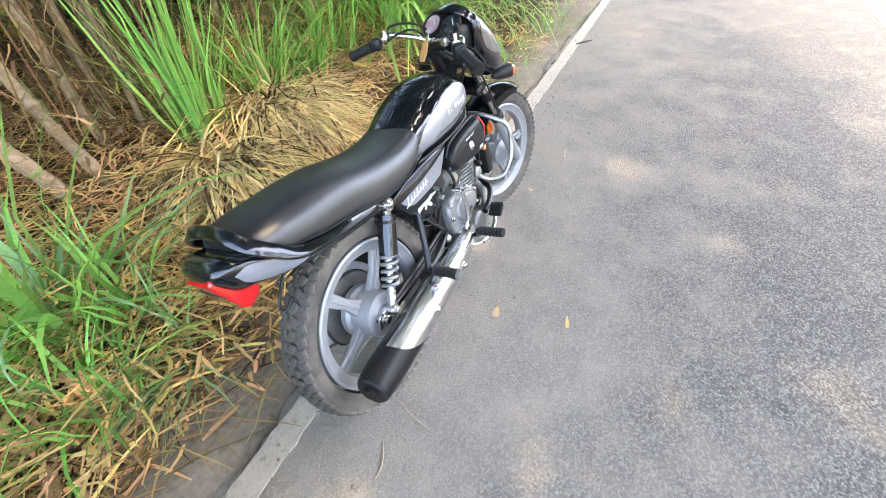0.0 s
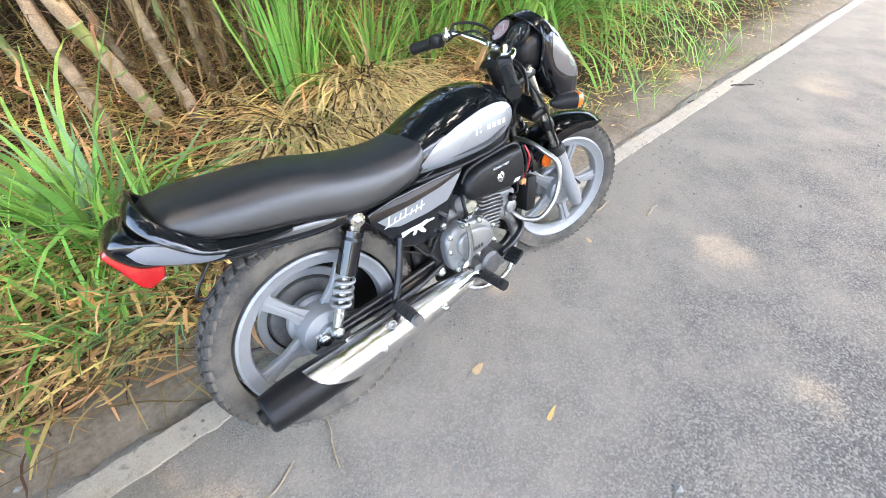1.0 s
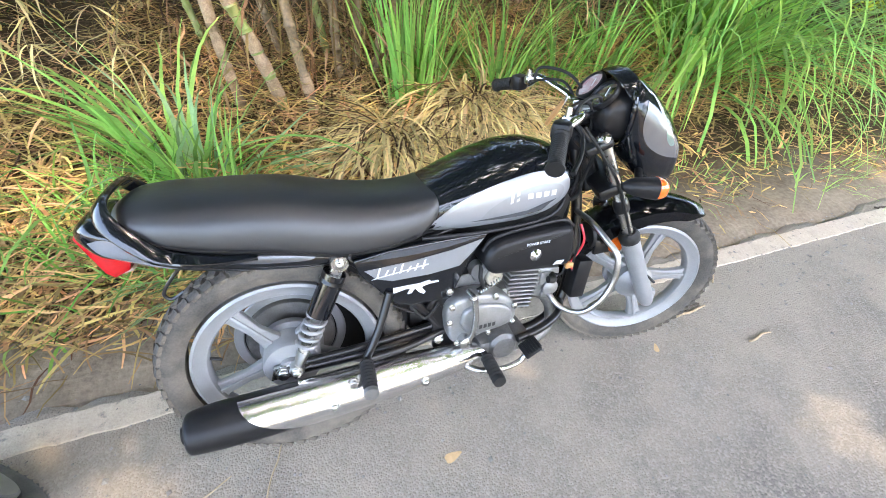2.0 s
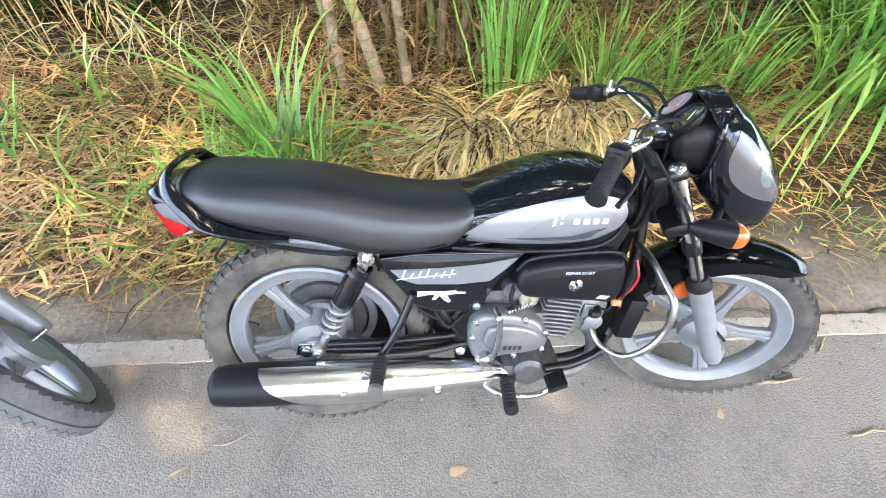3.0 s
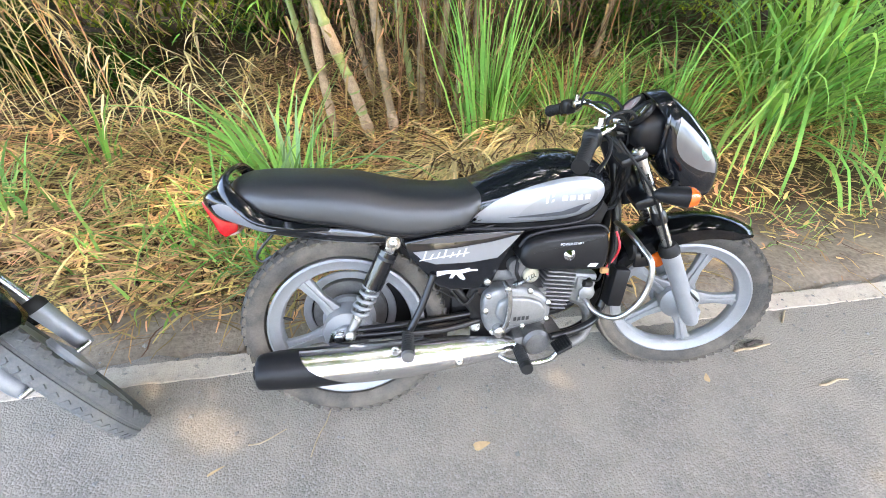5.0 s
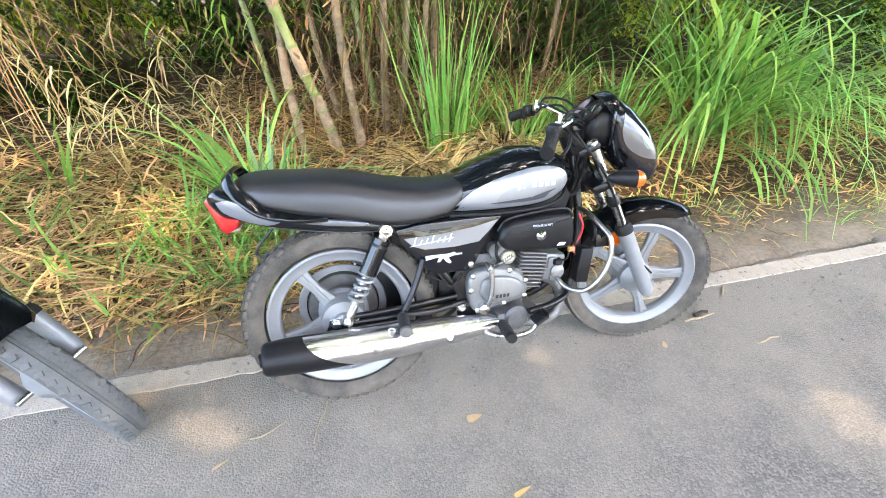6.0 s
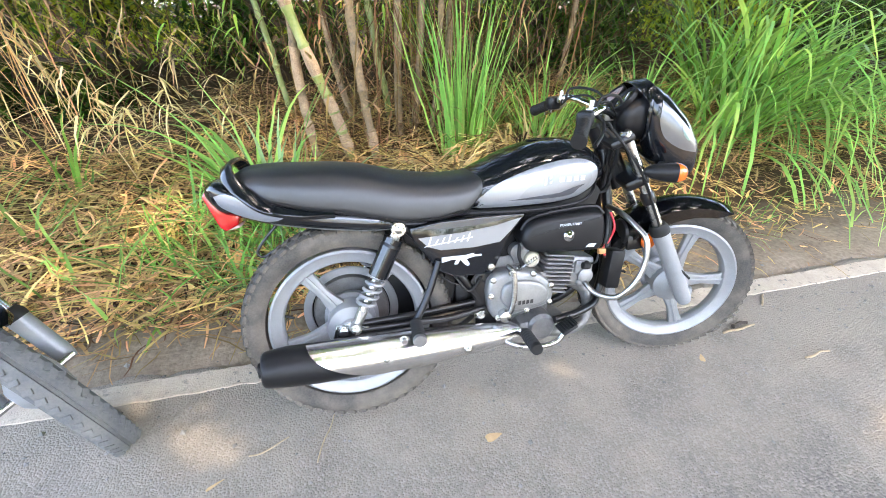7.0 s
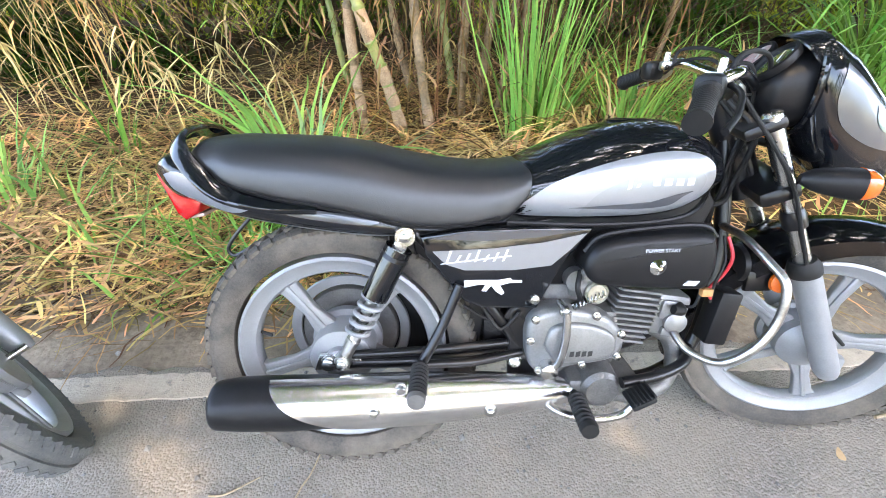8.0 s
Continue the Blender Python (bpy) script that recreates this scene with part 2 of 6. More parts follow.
class Hull:
    """A body lofted along x: stations of x, half width, top, bottom, height of the widest line, roundness above and below."""

    def __init__(self, stations):
        self.s = np.array(stations, float)

    def at(self, x):
        xs = self.s[:, 0]
        out = []
        for c in range(1, self.s.shape[1]):
            v = self.s[:, c]
            d = np.gradient(v, xs)
            i = int(np.clip(np.searchsorted(xs, x) - 1, 0, len(xs) - 2))
            h = xs[i + 1] - xs[i]
            t = min(max((x - xs[i]) / h, 0), 1)
            out.append((2 * t ** 3 - 3 * t * t + 1) * v[i] + (t ** 3 - 2 * t * t + t) * h * d[i] + (3 * t * t - 2 * t ** 3) * v[i + 1] + (t ** 3 - t * t) * h * d[i + 1])
        return out

    def side(self, x, z):
        """The half width at a height."""
        w, top, low, mid, nu, nl = self.at(x)
        k, n = ((z - mid) / max(top - mid, 1e-4), nu) if z > mid else ((mid - z) / max(mid - low, 1e-4), nl)
        return w * max(1 - min(abs(k), 1) ** n, 0) ** (1 / n)

    def bmesh(self, nx=40, nt=48):
        bm = bmesh.new()
        rings = []
        for x in np.linspace(self.s[0, 0], self.s[-1, 0], nx):
            w, top, low, mid, nu, nl = self.at(x)
            ring = []
            for k in range(nt):
                a = 2 * math.pi * k / nt
                c, s = math.cos(a), math.sin(a)
                n = nu if s > 0 else nl
                y = math.copysign(abs(c) ** (2 / n), c) * w
                z = mid + math.copysign(abs(s) ** (2 / n), s) * ((top - mid) if s > 0 else (mid - low))
                ring.append(bm.verts.new((x, y, z)))
            rings.append(ring)
        for a, b in zip(rings, rings[1:]):
            for k in range(nt):
                bm.faces.new((a[k], a[(k + 1) % nt], b[(k + 1) % nt], b[k]))
        bm.faces.new(rings[0]), bm.faces.new(rings[-1])
        return bm

    def skin(self, outline, side=-1, proud=0.0015, smooth=5, rings=8):
        """A thin skin on one flank, cut to a smooth outline of (x, z)."""
        pts = outline
        if smooth:
            pts = [(p.x, p.z) for p in smooth_line([(x, 0, z) for x, z in [*outline, outline[0]]], smooth)[:-1]]
        cx, cz = sum(p[0] for p in pts) / len(pts), sum(p[1] for p in pts) / len(pts)
        bm = bmesh.new()
        last = None
        for r in range(rings + 1):
            f = 1 - r / rings
            ring = []
            for x, z in pts:
                X, Z = cx + (x - cx) * f, cz + (z - cz) * f
                ring.append((X, side * (self.side(X, Z) + proud), Z))
            if r == rings:
                c = bm.verts.new(ring[0])
                for k in range(len(pts)):
                    bm.faces.new((last[k], last[(k + 1) % len(pts)], c))
                break
            ring = [bm.verts.new(p) for p in ring]
            if last:
                for k in range(len(pts)):
                    bm.faces.new((last[k], last[(k + 1) % len(pts)], ring[(k + 1) % len(pts)], ring[k]))
            last = ring
        return bm


def bolt(at, r=0.008, h=0.008, axis="Y", out=-1):
    """A flanged bolt head; out tells which way it stands proud along its axis."""
    return turned([(r * 1.3, 0), (r * 1.3, out * h * 0.35), (r, out * h * 0.4), (r, out * h * 0.9), (r * 0.8, out * h)], at, axis, 12)


# ---- ground, road and verge ----
def lift(x, y):
    """The height of the ground: a low strip under the road, then a bank that rises away from it."""
    x, y = np.asarray(x, float), np.asarray(y, float)
    z = np.interp(y, [-60, -3.6, -3.3, 0.07, 0.14, 0.8, 1.35, 1.8, 2.6, 4.0, 9.0, 60], [-0.1, 0.0, -0.06, -0.06, -0.006, 0.03, 0.09, 0.19, 0.36, 0.55, 0.8, 1.0])
    w = np.clip((y - 0.24) / 0.5, 0, 1)
    return z + w * (0.025 * np.sin(3.1 * x + 1.3 * y) * np.sin(2.3 * y - 0.7 * x) + 0.015 * np.sin(9.0 * x + 4 * y) * np.cos(7 * y))


def sheet(name, xs, ys, height, mat):
    X, Y = np.meshgrid(xs, ys, indexing="ij")
    Z = height(X, Y)
    v = np.stack([X, Y, Z], -1).reshape(-1, 3)
    nx, ny = len(xs), len(ys)
    idx = np.arange(nx * ny).reshape(nx, ny)
    f = np.stack([idx[:-1, :-1], idx[1:, :-1], idx[1:, 1:], idx[:-1, 1:]], -1).reshape(-1, 4)
    me = bpy.data.meshes.new(name)
    me.from_pydata(v.tolist(), [], f.tolist())
    me.materials.append(mat)
    me.shade_smooth()
    return new(name, me)


def asphalt_material():
    m = material("worn_asphalt", (0.13, 0.13, 0.135), 0.9, specular=0.1, coords="Object")
    nt, L = m.node_tree, m.node_tree.links
    b = nt.nodes["Principled BSDF"]
    tc = nt.nodes["Texture Coordinate"]
    chips = nt.nodes.new("ShaderNodeTexVoronoi")
    chips.inputs["Scale"].default_value = 165
    patches, wide = nt.nodes.new("ShaderNodeTexNoise"), nt.nodes.new("ShaderNodeTexNoise")
    patches.inputs["Scale"].default_value, patches.inputs["Detail"].default_value, patches.inputs["Roughness"].default_value = 3.2, 8, 0.65
    wide.inputs["Scale"].default_value, wide.inputs["Detail"].default_value = 0.8, 5
    grit = nt.nodes.new("ShaderNodeTexNoise")
    grit.inputs["Scale"].default_value, grit.inputs["Detail"].default_value = 420, 3
    for n in (chips, patches, wide, grit):
        L.new(tc.outputs["Object"], n.inputs["Vector"])
    sep = nt.nodes.new("ShaderNodeSeparateColor")
    L.new(chips.outputs["Color"], sep.inputs[0])
    ramp = nt.nodes.new("ShaderNodeValToRGB")
    e = ramp.color_ramp.elements
    e[0].position, e[0].color = 0.0, (0.080, 0.077, 0.072, 1)
    e[1].position, e[1].color = 1.0, (0.222, 0.207, 0.186, 1)
    mid = ramp.color_ramp.elements.new(0.55)
    mid.color = (0.128, 0.121, 0.112, 1)
    L.new(sep.outputs[0], ramp.inputs[0])
    # dust, thickest along the edge of the carriageway
    xyz = nt.nodes.new("ShaderNodeSeparateXYZ")
    L.new(tc.outputs["Object"], xyz.inputs[0])
    edge = nt.nodes.new("ShaderNodeMapRange")
    edge.inputs[1].default_value, edge.inputs[2].default_value, edge.inputs[3].default_value, edge.inputs[4].default_value = -1.6, -0.05, -0.20, 0.34
    L.new(xyz.outputs["Y"], edge.inputs[0])
    s1 = nt.nodes.new("ShaderNodeMath")
    s1.operation = "ADD"
    L.new(patches.outputs["Fac"], s1.inputs[0]), L.new(edge.outputs[0], s1.inputs[1])
    s2 = nt.nodes.new("ShaderNodeMath")
    s2.operation = "MULTIPLY_ADD"
    s2.inputs[1].default_value, s2.inputs[2].default_value = 0.35, -0.15
    L.new(wide.outputs["Fac"], s2.inputs[0])
    s3 = nt.nodes.new("ShaderNodeMath")
    s3.operation = "ADD"
    L.new(s1.outputs[0], s3.inputs[0]), L.new(s2.outputs[0], s3.inputs[1])
    dr = nt.nodes.new("ShaderNodeMapRange")
    dr.inputs[1].default_value, dr.inputs[2].default_value, dr.inputs[4].default_value = 0.34, 0.88, 0.74
    L.new(s3.outputs[0], dr.inputs[0])
    mix = nt.nodes.new("ShaderNodeMix")
    mix.data_type = "RGBA"
    mix.inputs["B"].default_value = (0.30, 0.262, 0.212, 1)
    L.new(dr.outputs[0], mix.inputs["Factor"]), L.new(ramp.outputs[0], mix.inputs["A"])
    L.new(mix.outputs["Result"], b.inputs["Base Color"])
    hs = nt.nodes.new("ShaderNodeMath")
    hs.operation = "MULTIPLY_ADD"
    hs.inputs[1].default_value = 0.4
    L.new(grit.outputs["Fac"], hs.inputs[0]), L.new(chips.outputs["Distance"], hs.inputs[2])
    bp = nt.nodes.new("ShaderNodeBump")
    bp.inputs["Strength"].default_value, bp.inputs["Distance"].default_value, bp.invert = 0.7, 0.006, True
    L.new(hs.outputs[0], bp.inputs["Height"]), L.new(bp.outputs["Normal"], b.inputs["Normal"])
    return m


def line_material():
    m = material("worn_road_paint", (0.47, 0.40, 0.315), 0.8, second=(0.36, 0.30, 0.235), scale=12, bump=0.4, bump_scale=180, coords="Object")
    nt, L = m.node_tree, m.node_tree.links
    b = nt.nodes["Principled BSDF"]
    n = nt.nodes.new("ShaderNodeTexNoise")
    n.inputs["Scale"].default_value, n.inputs["Detail"].default_value, n.inputs["Roughness"].default_value = 26, 9, 0.7
    L.new(nt.nodes["Texture Coordinate"].outputs["Object"], n.inputs["Vector"])
    r = nt.nodes.new("ShaderNodeMapRange")
    r.inputs[1].default_value, r.inputs[2].default_value = 0.56, 0.68
    L.new(n.outputs["Fac"], r.inputs[0])
    mix = nt.nodes.new("ShaderNodeMix")
    mix.data_type = "RGBA"
    mix.inputs["B"].default_value = (0.18, 0.165, 0.145, 1)
    L.new(r.outputs[0], mix.inputs["Factor"]), L.new(b.inputs["Base Color"].links[0].from_socket, mix.inputs["A"])
    L.new(mix.outputs["Result"], b.inputs["Base Color"])
    return m


def soil_material():
    """Pale dusty earth along the road; up the bank, shade under the straw is put into a darker brown."""
    m = material("dry_soil", (0.27, 0.222, 0.165), 0.95, second=(0.15, 0.118, 0.085), scale=5, bump=0.8, bump_scale=45, specular=0.1)
    nt, L = m.node_tree, m.node_tree.links
    b = nt.nodes["Principled BSDF"]
    xyz = nt.nodes.new("ShaderNodeSeparateXYZ")
    L.new(nt.nodes["Texture Coordinate"].outputs["Object"], xyz.inputs[0])
    n = nt.nodes.new("ShaderNodeTexNoise")
    n.inputs["Scale"].default_value, n.inputs["Detail"].default_value = 3.5, 5
    L.new(nt.nodes["Texture Coordinate"].outputs["Object"], n.inputs["Vector"])
    far = nt.nodes.new("ShaderNodeMath")
    far.operation, far.inputs[1].default_value = "MULTIPLY_ADD", 0.5
    L.new(n.outputs["Fac"], far.inputs[0]), L.new(xyz.outputs["Y"], far.inputs[2])
    r = nt.nodes.new("ShaderNodeMapRange")
    r.inputs[1].default_value, r.inputs[2].default_value = 0.68, 1.05
    L.new(far.outputs[0], r.inputs[0])
    mix = nt.nodes.new("ShaderNodeMix")
    mix.data_type = "RGBA"
    # dark brown that stands for shaded ground among the straw
    mix.inputs["B"].default_value = (0.062, 0.040, 0.022, 1)
    L.new(r.outputs[0], mix.inputs["Factor"]), L.new(b.inputs["Base Color"].links[0].from_socket, mix.inputs["A"])
    L.new(mix.outputs["Result"], b.inputs["Base Color"])
    return m


SOIL = soil_material()
ASPHALT, LINE = asphalt_material(), line_material()
gx = np.unique(np.concatenate([np.linspace(-80, -6, 25), np.arange(-6, 10, 0.12), np.linspace(10, 140, 40)]))
gy = np.unique(np.concatenate([np.linspace(-80, -4, 20), np.arange(-4, 0.1, 0.4), np.arange(0.1, 5, 0.1), np.linspace(5, 90, 25)]))
tagged(sheet("ground", gx, gy, lift, SOIL), "dry brown soil bank littered with straw", "ground", kind="structure")


def build_road():
    bm = bmesh.new()
    rng = np.random.RandomState(4)
    xs = np.unique(np.concatenate([np.linspace(-80, -4, 40), np.arange(-4, 8, 0.05), np.linspace(8, 140, 80)]))
    near = 0.145 + 0.022 * np.sin(xs * 2.1) + 0.015 * np.sin(xs * 7.7 + 1) + rng.uniform(-0.018, 0.018, len(xs))
    rows = []
    for x, e in zip(xs, near):
        ys = (-3.35, -1.5, 0.0, e - 0.03, e, e + 0.02)
        zs = (0, 0, 0, -0.001, -0.012, -0.08)
        rows.append([bm.verts.new((x, y, z)) for y, z in zip(ys, zs)])
    for a, b in zip(rows, rows[1:]):
        for k in range(5):
            bm.faces.new((a[k], b[k], b[k + 1], a[k + 1]))
    return bm


tagged(part("road", build_road(), ASPHALT, flat=True), "grey weathered asphalt road with dusty edge", "road", kind="structure")


def build_line(y0, y1, x0, x1, seed):
    rng = np.random.RandomState(seed)
    bm = bmesh.new()
    xs = np.unique(np.concatenate([np.linspace(x0, -3, 20), np.arange(-3, 8, 0.025), np.linspace(8, x1, 100)]))
    rows = []
    for x in xs:
        a, b = y0 + rng.normal(0, 0.0022), y1 + rng.normal(0, 0.0022)
        rows.append([bm.verts.new(p) for p in ((x, a, 0.0005), (x, a + 0.003, 0.004), (x, b - 0.003, 0.004), (x, b, 0.0005))])
    for a, b in zip(rows, rows[1:]):
        for k in range(3):
            bm.faces.new((a[k], b[k], b[k + 1], a[k + 1]))
    return bm


tagged(part("edge_line", build_line(0.0, 0.099, -60, 120, 1), LINE, flat=True), "worn off-white painted road edge line", "road marking", kind="structure")
tagged(part("far_edge_line", build_line(-2.67, -2.57, -60, 120, 2), LINE, flat=True), "white painted line along the far road edge", "road marking", kind="structure")


# ---- blades, straw and leaves as ribbons ----
def ribbons(base, az, length, lean, droop, width, seg=6, taper=0.8, wobble=0.0, rng=None):
    """Verts and faces of many thin blades: a start, a heading, an angle from upright that grows along the blade."""
    base, az, length, lean, droop, width = (np.asarray(v, float) for v in (base, az, length, lean, droop, width))
    n = len(base)
    p = base.copy()
    head = az.copy()
    verts = np.zeros((n, seg + 1, 2, 3))
    for k in range(seg + 1):
        s = k / seg
        side = np.stack([-np.sin(head), np.cos(head), np.zeros(n)], -1)
        w = width * np.clip(1 - s, 0.03, 1) ** taper * min(1, 0.55 + 2.2 * s)
        verts[:, k, 0], verts[:, k, 1] = p - side * w[:, None] / 2, p + side * w[:, None] / 2
        th = lean + droop * (s + 0.5 / seg) ** 1.4
        if wobble and rng is not None:
            head = head + rng.normal(0, wobble, n)
            th = th + rng.normal(0, wobble, n)
        step = length / seg
        p = p + np.stack([np.sin(th) * np.cos(head), np.sin(th) * np.sin(head), np.cos(th)], -1) * step[:, None]
    i = (np.arange(n)[:, None] * (seg + 1) + np.arange(seg)[None]) * 2
    faces = np.stack([i, i + 1, i + 3, i + 2], -1).reshape(-1, 4)
    return verts.reshape(-1, 3), faces


def ribbon_mesh(name, sets, mat):
    vs, fs, off = [], [], 0
    for v, f in sets:
        vs.append(v), fs.append(f + off)
        off += len(v)
    me = bpy.data.meshes.new(name)
    me.from_pydata(np.concatenate(vs).tolist(), [], np.concatenate(fs).tolist())
    me.materials.append(mat)
    me.shade_smooth()
    return me


STRAW = leafy("dry_straw", (0.68, 0.44, 0.175), 0.65, 0.15, 0.7)
# the deep shade between straws is put into this near-black brown
SHADESTRAW = leafy("shade_straw", (0.10, 0.055, 0.024), 0.6, 0.1, 0.8)
MIDSTRAW = leafy("tan_straw", (0.33, 0.22, 0.085), 0.6, 0.12, 0.75)
HAY = leafy("pale_hay", (0.80, 0.62, 0.28), 0.45, 0.2, 0.6)
GREEN = leafy("green_blade", (0.20, 0.40, 0.07), 0.5, 0.45, piece=True)
FRESH = leafy("fresh_green_blade", (0.31, 0.56, 0.13), 0.5, 0.5, piece=True)
SPRAY = leafy("bamboo_leaf", (0.29, 0.48, 0.08), 0.6, 0.5)
BLUEGREEN = leafy("blue_green_blade", (0.28, 0.45, 0.20), 0.35, 0.35, piece=True)
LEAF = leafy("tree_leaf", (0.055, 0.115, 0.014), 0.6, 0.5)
# the tree leaf again, with sunlight put into a brighter, yellower colour
SUNLEAF = leafy("sunlit_tree_leaf", (0.45, 0.54, 0.05), 0.5, 0.6)
DRYLEAF = leafy("dry_leaf", (0.13, 0.075, 0.036), 0.5, 0.3)
BARK = material("dark_bark", (0.09, 0.065, 0.045), 0.9, second=(0.05, 0.04, 0.03), scale=18, bump=0.8, bump_scale=40)


def straw_litter():
    rng = np.random.RandomState(11)
    sets, dim, mid = [], [], []
    for n, x0, x1, y0, y1, bias in ((19000, -3.0, 4.2, 0.27, 3.3, 1.15), (5000, 4.2, 10, 0.3, 2.2, 1.2), (3500, -6, -2.6, 0.3, 3.0, 1.0)):
        x = rng.uniform(x0, x1, n)
        y = y0 + (y1 - y0) * rng.beta(bias, 1.35, n)
        keep = ((y > 0.36) | (rng.rand(n) < 0.35)) & ((x < 1.6) | (y > 1.3) | (rng.rand(n) < 0.24)) & ~((x < -0.9) & (y > 2.1) & (rng.rand(n) < 0.75))
        x, y = x[keep], y[keep]
        m = len(x)
        z = lift(x, y) + rng.exponential(0.034, m) + 0.004
        L = rng.uniform(0.06, 0.42, m) * np.where((x > 1.6) & (y < 1.3), 0.5, 1) * np.where(y < 0.6, 0.6, 1)
        v = ribbons(np.stack([x, y, z], -1), rng.uniform(0, 2 * np.pi, m), L, rng.uniform(1.25, 1.7, m), rng.uniform(-0.25, 0.45, m),
                    rng.uniform(0.006, 0.020, m), 5, 0.35, 0.10, rng)
        sets.append(v)
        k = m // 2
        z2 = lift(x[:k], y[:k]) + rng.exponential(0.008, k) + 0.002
        dim.append(ribbons(np.stack([x[:k] + 0.05, y[:k] + 0.03, z2], -1), rng.uniform(0, 2 * np.pi, k), L[:k], rng.uniform(1.45, 1.65, k),
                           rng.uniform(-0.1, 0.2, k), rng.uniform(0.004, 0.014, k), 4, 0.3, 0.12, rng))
        q = int(m * 0.9)
        x3, y3 = x[:q] + rng.normal(0, 0.15, q), np.maximum(y[:q] + rng.normal(0, 0.12, q), 0.24)
        mid.append(ribbons(np.stack([x3, y3, lift(x3, y3) + rng.exponential(0.014, q) + 0.003], -1), rng.uniform(0, 2 * np.pi, q), rng.uniform(0.05, 0.30, q), rng.uniform(1.4, 1.65, q),
                           rng.uniform(-0.12, 0.25, q), rng.uniform(0.003, 0.009, q), 4, 0.3, 0.12, rng))
    tagged(part("matted_straw", ribbon_mesh("matted_straw", mid, MIDSTRAW), MIDSTRAW, flat=True), "matted thin tan straw over the soil", "straw", kind="stuff")
    tagged(part("dry_straw", ribbon_mesh("dry_straw", sets, STRAW), STRAW, flat=True), "scattered dry yellow straw and cut grass on soil", "straw", kind="stuff")
    tagged(part("shade_straw", ribbon_mesh("shade_straw", dim, SHADESTRAW), SHADESTRAW, flat=True), "brown straw lying on the soil, darkened as the shade between straws", "straw", kind="stuff")


straw_litter()


def clump(name, x, y, n, height, spread, arch, width, mat, label, seed, tilt=(0, 0), radius=0.12, category="grass", seg=8):
    """A tuft of long blades that rise from one foot and arch over."""
    rng = np.random.RandomState(seed)
    a = rng.uniform(0, 2 * np.pi, n)
    r = radius * np.sqrt(rng.rand(n))
    bx, by = x + r * np.cos(a), y + r * np.sin(a)
    base = np.stack([bx, by, lift(bx, by) - 0.01], -1)
    ln = rng.gamma(2, spread / 2, n)
    ux, uy = ln * np.cos(a) + tilt[0], ln * np.sin(a) + tilt[1]
    v = ribbons(base, np.arctan2(uy, ux), height * rng.uniform(0.45, 1.1, n), np.minimum(np.hypot(ux, uy), 1.2), rng.uniform(0.65 if height > 1.7 else 0.2, 1.0, n) * arch,
                width * rng.uniform(0.5, 1.2, n), seg, 0.75, 0.085, rng)
    ob = thing(name, pose(x, y, float(lift(x, y))), label, category, "grass tufts on the bank")
    back = ob.matrix_world.inverted()
    k = 2 * (seg + 1)
    faces = v[1][:seg].tolist()
    for i in range(n):
        me = bpy.data.meshes.new("blade")
        me.from_pydata((v[0][i * k:(i + 1) * k] + np.array(back.translation)).tolist(), [], faces)
        me.materials.append(mat)
        me.shade_smooth()
        new("blade", me).parent = ob
    return ob


